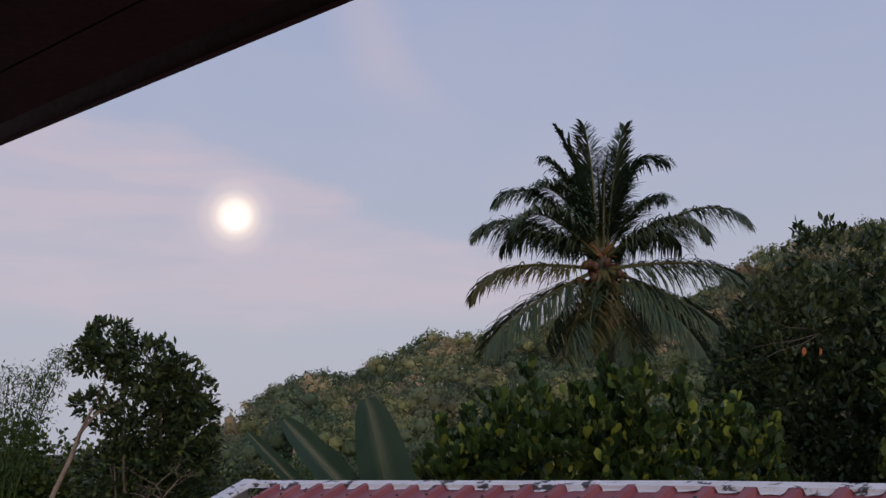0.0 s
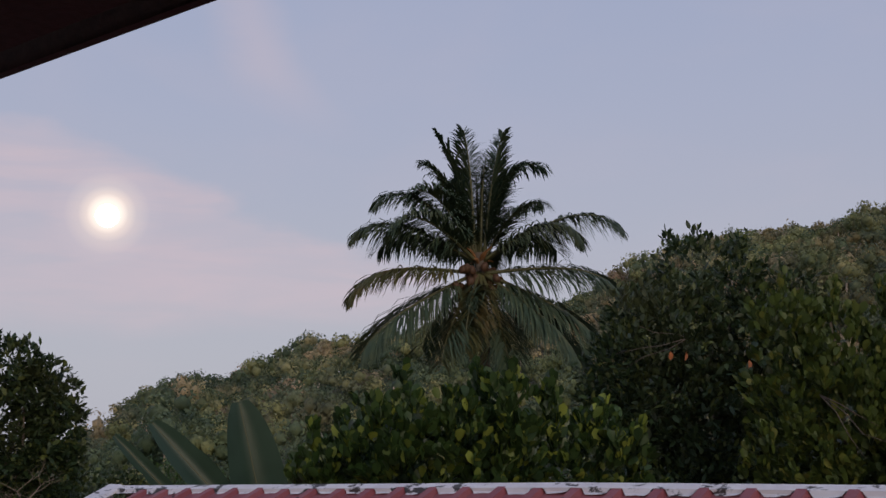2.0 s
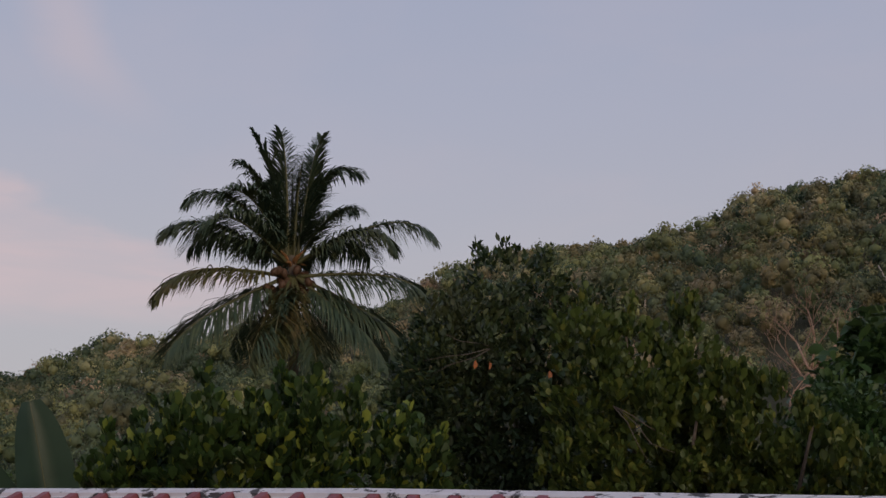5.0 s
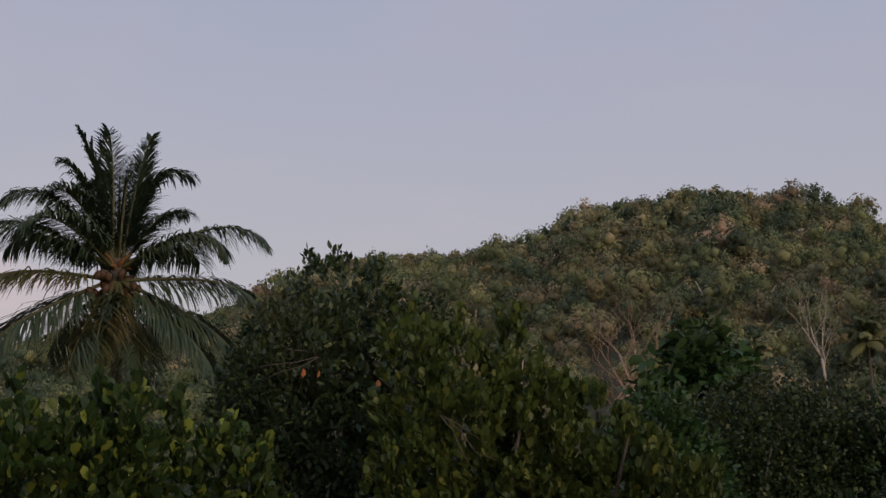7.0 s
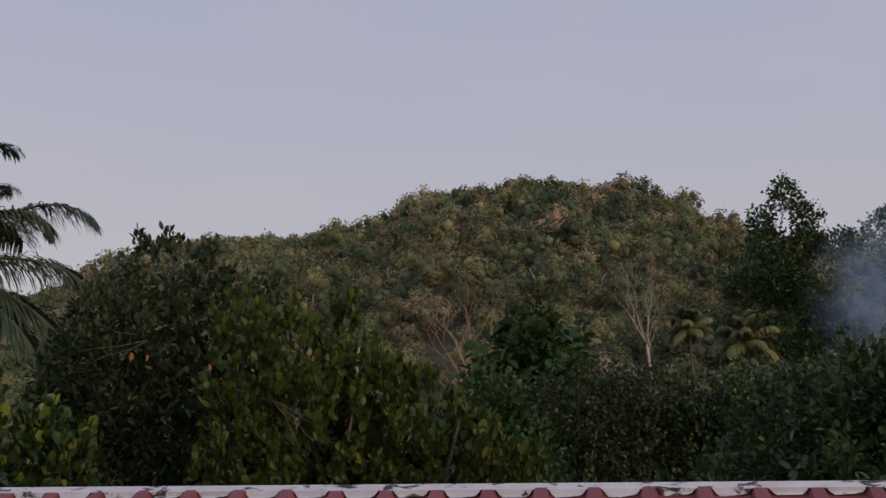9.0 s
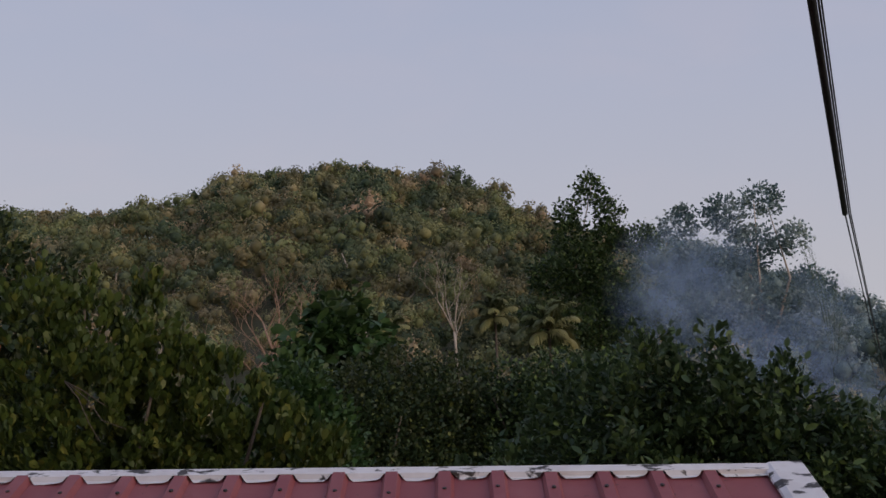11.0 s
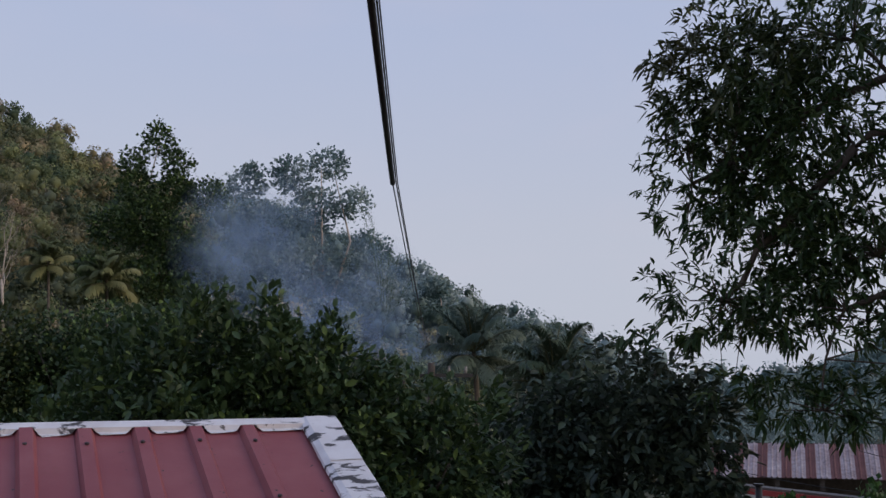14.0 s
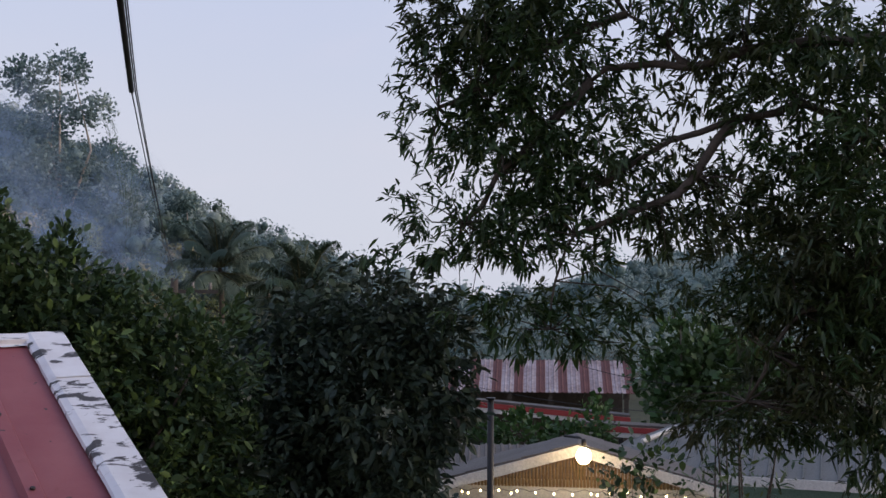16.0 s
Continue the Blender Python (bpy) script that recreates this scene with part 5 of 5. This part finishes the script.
def bare_twig(root, tips, label):
    t = thing("bare_branch", label, "branch", at=root)
    for k, tip in enumerate(tips):
        s = Soup()
        q = np.array(tuple(tip - root))
        s.tube([np.zeros(3), q * 0.35 + rng.normal(0, 0.03, 3), q * 0.7 + rng.normal(0, 0.03, 3), q], [0.006, 0.005, 0.004, 0.002], 5)
        part("stem", s, BARK, t, smooth=True)
    return t


def seen_at(az, r, el):
    return spot(az, r, EYE + r * math.tan(radians(el)))


bare_twig(seen_at(25.0, 10.3, 2.6), [seen_at(28.0, 10.1, 0.2), seen_at(27.6, 10.2, 1.0), seen_at(26.8, 10.1, -0.4)], "thin pale leafless branch in front of the fruit trees")
bare_twig(seen_at(19.0, 12.3, 5.6), [seen_at(15.4, 12.2, 4.9), seen_at(16.6, 12.2, 6.3), seen_at(15.9, 12.1, 4.2)], "thin pale leafless branch against the dark tree")
withered = Soup()
prof, faces = LEAF_SHAPES["round"]
withered.add([(a, c, 0.3 * abs(c) - 0.3 * a * a) for a, c in prof], faces)
withered_mesh = withered.mesh("withered_leaf", ORANGE)
for az, r, el in ((18.1, 12.25, 4.95), (18.85, 12.25, 4.9), (21.9, 12.2, 4.4)):
    ob = new("withered_leaf", withered_mesh)
    ob.matrix_world = Matrix.Translation(seen_at(az, r, el)) @ Matrix.Rotation(radians(rng.uniform(0, 360)), 4, "Z") @ Matrix.Rotation(radians(80), 4, "Y") @ Matrix.Scale(0.095, 4)
    tagged(ob, "single withered orange leaf hanging in the tree", "leaf", "withered leaves")
# thin saplings before the grey-roofed house
leafy_tree("papaya_sapling", "slender sapling with small light green leaves", "sapling", spot(89.6, 14.0), [lobe(89.4, 14, -6.2, 0.3, 0.3, 0.35), lobe(90.2, 14, -7.4, 0.35, 0.3, 0.35), lobe(88.7, 14, -8.0, 0.3, 0.3, 0.3)], 45, 6, 0.1, 0.06, NEARDARK, BARK, 0.025, "round", upward=0.4)
leafy_tree("garden_sapling", "slender dark sapling with several thin stems", "sapling", spot(94.0, 12.0), [lobe(93.5, 12, -3.5, 0.4, 0.4, 0.4), lobe(95.0, 12, -5.0, 0.5, 0.4, 0.5), lobe(93.6, 12, -7.2, 0.35, 0.3, 0.4)], 75, 7, 0.12, 0.08, NEARDARK, DARKBARK, 0.045, "lance", upward=0.2)
leafy_tree("round_garden_tree", "rounded green tree beside the rusty shed", "tree", spot(91.3, 29.0), [lobe(92.0, 29, -1.0, 0.9, 1.0, 0.9), lobe(90.9, 29, -2.6, 0.7, 0.9, 0.8), lobe(93.0, 28.5, -1.8, 1.1, 1.0, 1.1), lobe(92.2, 28.5, -4.0, 1.1, 1.0, 1.0), lobe(95.0, 28, -2.0, 1.4, 1.0, 1.2)], 750, 7, 0.2, 0.14, GREENLEAF, BARK, 0.1, "kite")
leafy_tree("low_garden_bush", "low green bush among the roofs", "bush", spot(85.0, 23.0), [lobe(83.5, 23, -6.0, 0.7, 0.6, 0.5), lobe(86.0, 23, -6.4, 0.8, 0.6, 0.5), lobe(87.0, 23, -5.2, 0.35, 0.4, 0.5), lobe(81.5, 23.5, -6.5, 0.7, 0.5, 0.5)], 330, 7, 0.13, 0.1, GREENLEAF, BARK, 0.05, "kite")

# ---- left of the garden ----
leaning = leafy_tree("leaning_garden_tree", "airy garden tree with whorled leaves and pale leaning stem", "tree", spot(-14.6, 25.2), [lobe(-16.6, 25, 6.4, 0.55, 0.7, 0.6), lobe(-14.8, 25, 5.6, 0.75, 0.8, 0.7), lobe(-13.2, 25, 4.6, 0.7, 0.8, 0.8), lobe(-12.4, 25, 3.2, 0.5, 0.7, 0.7), lobe(-15.0, 25, 3.8, 1.05, 0.9, 0.9), lobe(-17.6, 25, 5.4, 0.35, 0.4, 0.35), lobe(-17.5, 25, 3.0, 0.3, 0.4, 0.3), lobe(-14.0, 25, 2.0, 1.1, 0.9, 0.8), lobe(-15.6, 25, 0.4, 1.0, 0.9, 0.7), lobe(-12.8, 25, 0.6, 0.8, 0.8, 0.8), lobe(-14.0, 25, -1.2, 1.4, 0.9, 0.8)], 1700, 10, 0.155, 0.05, DARKLEAF, BARK, 0.10, "oval", inner=0.35, upward=0.15, n_limbs=9, wild=0.8)
stem = Soup()
path = [seen_at(-19.2, 25.0, -3.5), seen_at(-18.9, 24.9, -2.0), seen_at(-18.2, 24.9, -0.3), seen_at(-17.8, 24.9, 1.0), seen_at(-17.0, 24.9, 2.0), seen_at(-15.8, 24.9, 2.5)]
stem.tube(path, [0.065, 0.06, 0.052, 0.046, 0.04, 0.025], 8)
stem.tube([path[3], seen_at(-17.1, 24.9, 2.6), seen_at(-16.5, 24.9, 4.2), seen_at(-16.3, 24.9, 5.6)], [0.04, 0.03, 0.02, 0.01], 6)
lean_part = part("leaning_stem", stem, STEMBARK, leaning, smooth=True)
lean_part.matrix_parent_inverse = Matrix.Translation(leaning.location).inverted()
dead = bare_tree("dry_branch_heap", "tangle of bare pale branches beside the garden tree", spot(-13.8, 23.8, 3.9), 1.5, 1.5, STEMBARK, 0.04, 4)
for az, r, el in ((-21.5, 32, 1.4), (-19.6, 34, 0.6), (-23.5, 33, 2.4), (-17.6, 36, 0.2), (-11.5, 40, -0.6), (-9.5, 42, -0.6)):
    leafy_tree("background_tree", "dusky green tree behind the garden", "tree", spot(az, r + 0.5), [lobe(az, r, el, 1.1, 1.1, 1.1), lobe(az - 1.2, r, el - 1.5, 1.3, 1.1, 1.3), lobe(az + 1.3, r, el - 1.9, 1.3, 1.1, 1.3), lobe(az, r, el - 3.6, 1.9, 1.2, 1.4)], 620, 11, 0.16, 0.14, OLIVE if az < -12 else DARKLEAF, BARK, 0.12, "kite", group="background trees")


def bamboo(root, tops, label):
    """A clump of bamboo: arching canes with feathery leaves."""
    t = thing("bamboo_clump", label, "bamboo", at=root)
    o = np.array(tuple(root))
    for q in tops:
        q = np.array(tuple(q)) - o
        pts = [np.array((q[0] * a ** 1.8, q[1] * a ** 1.8, q[2] * (1 - (1 - a) ** 1.25))) for a in np.linspace(0, 1, 9)]
        s = Soup()
        s.tube(pts, [0.045 * (1 - 0.85 * i / 8) for i in range(9)], 6)
        cane = part("cane", s, OLIVE, t, smooth=True)
        k = 620
        a = rng.uniform(0.45, 1.0, k) ** 0.8
        base = np.array([np.interp(a, np.linspace(0, 1, 9), [p[j] for p in pts]) for j in range(3)]).T + rng.normal(0, 0.28, (k, 3)) * (1.2 - a)[:, None] + rng.normal(0, 0.1, (k, 3))
        me = leaves(base, rng.normal(0, 0.8, (k, 3)) - (0, 0, 0.5), rng.uniform(0.07, 0.16, k), "lance", 0.2, 0.2)
        me.materials.append(GREENLEAF)
        tagged(part("foliage", me, GREENLEAF, cane), kind="stuff")


bamboo(spot(-21.5, 30), [spot(-18.2 - i * 0.75, 29 + (i % 3) * 0.5, EYE + 29 * math.tan(radians(5.0 - 0.32 * i + 0.5 * math.sin(i * 2.1)))) for i in range(7)], "feathery bamboo clump leaning over the trees")
banana_plant(spot(-4.0, 15.0), [(0.60, -0.1, 3.75, 2.5, 0.74, 101, 0, -3, False), (0.45, 0.1, 3.9, 1.9, 0.34, 118, 0, -4, True), (0.28, -0.1, 4.5, 1.95, 0.42, 46, 178, -2, False), (-0.28, 0.1, 4.5, 1.8, 0.22, 43, 182, -4, True), (0.2, 0.2, 3.5, 1.9, 0.5, 60, 60, 60, True)], "banana plant with broad upright dark green leaves")
coconut_palm(spot(8.6, 31.0), EYE + 31 * math.tan(radians(9.9)), 1.0, "tall coconut palm with ripe nuts and yellowing lower fronds", MAIN_FRONDS)

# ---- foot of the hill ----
# palms given a hill leaf colour take on its painted haze
coconut_palm(spot(68.0, 58.0, 1.0), EYE + 58 * math.tan(radians(1.6)), 0.85, "coconut palm at the foot of the hill", generic_fronds(22, 3.6), False, EASTHAZE)
coconut_palm(spot(72.3, 40.0, 0.0), EYE + 40 * math.tan(radians(-0.2)), 0.75, "young dark palm among the trees", generic_fronds(20, 3.2), False)
coconut_palm(spot(49.3, 64.0, 2.0), EYE + 64 * math.tan(radians(5.2)), 0.62, "coconut palm at the foot of the hill", generic_fronds(20, 3.4), False, HILLDUSK)
coconut_palm(spot(46.5, 72.0, 3.0), EYE + 72 * math.tan(radians(6.0)), 0.55, "coconut palm at the foot of the hill", generic_fronds(18, 3.2), False, HILLDUSK)
coconut_palm(spot(40.6, 62.0, 2.0), EYE + 62 * math.tan(radians(5.0)), 0.5, "coconut palm at the foot of the hill", generic_fronds(18, 3.2), False, HILLDUSK)
leafy_tree("breadfruit_tree", "breadfruit tree with big upright bright leaves", "tree", spot(37.9, 35.0), [lobe(38.3, 34.5, 7.0, 0.7, 0.8, 0.8), lobe(37.0, 34.5, 5.6, 0.9, 0.8, 0.8), lobe(39.2, 34.5, 5.8, 0.9, 0.8, 0.8), lobe(38.0, 34.5, 4.0, 1.4, 1.0, 1.2)], 260, 7, 0.42, 0.16, GREENLEAF, BARK, 0.14, "round", upward=0.5, droop=0.3)
bare_tree("pale_bare_tree", "pale-stemmed tree with sparse bare limbs", spot(44.4, 92.0, 9.5), 9.5, 0.5, PALEBARK, 0.15, 5)
bare_tree("dry_pink_tree", "leafless reddish dry tree on the slope", spot(35.0, 92.0, 7.5), 10.0, 0.75, PINKBARK, 0.26, 5)
bare_tree("dry_pink_tree", "leafless reddish dry bush on the slope", spot(33.7, 88.0, 6.5), 8.0, 0.9, PINKBARK, 0.18, 5)
bare_tree("pale_bare_tree", "pale bare trunk high on the hill", spot(35.6, 150.0, 25.5), 5.5, 0.4, PALEBARK, 0.2, 3)
bare_tree("pale_bare_tree", "reddish bare trunk on the crest", spot(0.7, 215.0, 17.5), 6.0, 0.5, PINKBARK, 0.28, 3)
bare_tree("pale_bare_tree", "pale bare trunk on the lower slope", spot(-2.5, 170.0, 12.5), 4.5, 0.4, PALEBARK, 0.2, 2)

# east of 55 degrees the crowns take the leaf colour with haze painted in
for az, r, el, w, n, lobs in (
    (51.4, 105.0, 12.9, 1.5, 1700, ((0, 0, 0.95), (-1.1, -1.3, 0.85), (1.1, -1.2, 0.9), (-0.9, -2.3, 1.2), (0.9, -2.4, 1.1), (-0.3, -3.4, 1.7), (-1.8, -4.0, 1.6), (0.9, -4.6, 1.6), (2.6, -2.6, 1.1), (-0.4, -6.5, 2.2), (2.4, -5.8, 1.6), (-2.6, -6.5, 1.6))),
    (59.0, 108.0, 11.5, 1.7, 2100, ((1.2, 0.5, 1.0), (-0.8, 0.0, 1.1), (-2.9, -0.4, 1.0), (2.6, -1.6, 0.9), (0.5, -1.6, 1.4), (-2.2, -2.4, 1.4), (3.4, -3.8, 1.1), (0.6, -4.2, 1.9), (-3.4, -4.4, 1.8), (4.0, -5.6, 1.3), (-0.8, -6.6, 2.3), (3.0, -7.4, 2.0))),
    (65.8, 112.0, 4.9, 1.2, 700, ((0, 0.3, 0.9), (-0.7, -1.4, 1.2), (0.8, -1.6, 1.1), (0.2, -3.4, 1.8), (2.0, -3.6, 1.6))),
):
    leafy_tree("tall_hill_tree", "tall broken-crowned forest tree with pale forking trunk", "tree", spot(az, r + 1, 7.0), [lobe(az + a, r, el + e, w * k, w * k, w * k * 0.9) for a, e, k in lobs], n, 12, 0.3, 0.34, NEARDARK if az < 55 else FARHAZE, PALEBARK, 0.32, "clump", group="tall hill trees", inner=0.4, n_limbs=9)
bamboo(spot(63.2, 104.0, 6.0), [spot(61.8 + i * 0.55, 103 + i % 2, EYE + 103 * math.tan(radians(9.3 - 0.75 * i + 0.4 * math.sin(i * 2.0)))) for i in range(6)], "bamboo arching from the hillside")

# haze over the hill woods is part of their leaf colours
forest("east_woods", "green woods on the falling end of the hill, haze in their leaf colour", 420, (54.5, 79), (98, 236), 3.0, 340, 0.4, [FARHAZE, FARHAZE, EASTHAZE], PALEBARK)
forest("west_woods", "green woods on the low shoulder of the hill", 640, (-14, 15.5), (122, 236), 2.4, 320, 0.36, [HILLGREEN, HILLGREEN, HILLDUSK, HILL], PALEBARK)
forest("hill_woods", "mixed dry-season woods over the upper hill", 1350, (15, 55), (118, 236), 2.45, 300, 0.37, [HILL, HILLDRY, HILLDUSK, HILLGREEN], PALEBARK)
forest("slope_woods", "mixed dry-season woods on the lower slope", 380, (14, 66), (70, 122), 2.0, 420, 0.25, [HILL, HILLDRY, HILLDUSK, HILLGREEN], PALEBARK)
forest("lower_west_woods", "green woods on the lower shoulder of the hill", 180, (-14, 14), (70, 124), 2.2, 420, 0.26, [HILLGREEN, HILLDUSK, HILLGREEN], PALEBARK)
forest("foot_woods", "darker trees along the foot of the hill", 170, (-30, 74), (50, 74), 1.8, 460, 0.2, [GREENLEAF, HILLDUSK], BARK)
forest("far_woods", "hazy woods across the valley", 520, (79, 109), (110, 238), 2.7, 230, 0.42, [FARHAZE], BARK)
forest("valley_trees", "small trees beyond the village roofs", 190, (77, 109), (55, 110), 1.7, 330, 0.24, [FARHAZE], BARK)


# ---- smoke from a garden fire ----
def smoke_mat():
    mat = bpy.data.materials.new("smoke")
    nt = tree_nodes(mat)
    co = nt.nodes.new("ShaderNodeTexCoord")
    g = nt.nodes.new("ShaderNodeTexGradient")
    g.gradient_type = "SPHERICAL"
    nt.links.new(co.outputs["Object"], g.inputs[0])
    n = node(nt, "ShaderNodeTexNoise", Scale=2.2, Detail=5.0, Roughness=0.55, Distortion=0.6)
    nt.links.new(co.outputs["Object"], n.inputs["Vector"])
    a = blend(nt, 1.0, ramp(nt, [(0.0, (0, 0, 0)), (0.75, (1, 1, 1))], g.outputs["Fac"]), ramp(nt, [(0.3, (0, 0, 0)), (0.72, (0.52, 0.52, 0.52))], n.outputs["Fac"]), "MULTIPLY")
    d = node(nt, "ShaderNodeBsdfDiffuse")
    d.inputs[0].default_value = (0.44, 0.6, 0.88, 1)
    tl = nt.nodes.new("ShaderNodeBsdfTranslucent")
    tl.inputs[0].default_value = (0.44, 0.6, 0.88, 1)
    m0 = nt.nodes.new("ShaderNodeMixShader")
    nt.links.new(d.outputs[0], m0.inputs[1])
    nt.links.new(tl.outputs[0], m0.inputs[2])
    m = nt.nodes.new("ShaderNodeMixShader")
    nt.links.new(a, m.inputs[0])
    nt.links.new(nt.nodes.new("ShaderNodeBsdfTransparent").outputs[0], m.inputs[1])
    nt.links.new(m0.outputs[0], m.inputs[2])
    nt.links.new(m.outputs[0], nt.nodes.new("ShaderNodeOutputMaterial").inputs[0])
    return mat


def smoke():
    """Drifting veils, each a curled sheet that thins out to nothing."""
    t = thing("smoke", "thin bluish smoke drifting before the hill trees", "smoke", kind="stuff")
    mat = smoke_mat()
    for az, r, el, wx, wz, lean in ((55.6, 80, 6.6, 4.2, 5.2, 0.15), (58.6, 76, 4.6, 4.6, 4.2, 0.3), (61.5, 72, 2.6, 5.0, 2.6, 0.5), (57.4, 84, 8.2, 5.5, 5.0, -0.1), (65.0, 74, 1.8, 5.0, 2.2, 0.3), (59.8, 68, 3.4, 6.5, 3.4, 0.2), (54.6, 84, 7.2, 4.0, 5.5, 0.1), (62.6, 80, 5.4, 4.5, 4.0, 0.3)):
        s = Soup()
        n = 12
        us = np.linspace(-1, 1, n + 1)
        s.add([(u, 0.35 * math.sin(2.2 * u + 1.5 * v), v) for v in us for u in us], [(j * (n + 1) + i, j * (n + 1) + i + 1, (j + 1) * (n + 1) + i + 1, (j + 1) * (n + 1) + i) for j in range(n) for i in range(n)])
        ob = part("veil", s, mat, t, smooth=True)
        tagged(ob, kind="stuff")
        ob.location = spot(az, r, EYE + r * math.tan(radians(el)))
        ob.rotation_euler = (0, lean, -radians(az))
        ob.scale = (wx, 2.0, wz)


build_village()
build_cables()
wires = thing("overhead_wires", "two thin sagging wires above the village roofs", "wire")
for a, b in ((seen_at(81.0, 28.0, -4.5), seen_at(92.5, 24.0, -5.7)), (seen_at(86.5, 26.0, -3.4), seen_at(94.0, 24.0, -4.3))):
    s = Soup()
    s.tube([a + (b - a) * q - Vector((0, 0, 0.5 * q * (1 - q))) for q in np.linspace(0, 1, 12)], [0.007] * 12, 5)
    part("wire", s, CABLE, wires, smooth=True)
smoke()
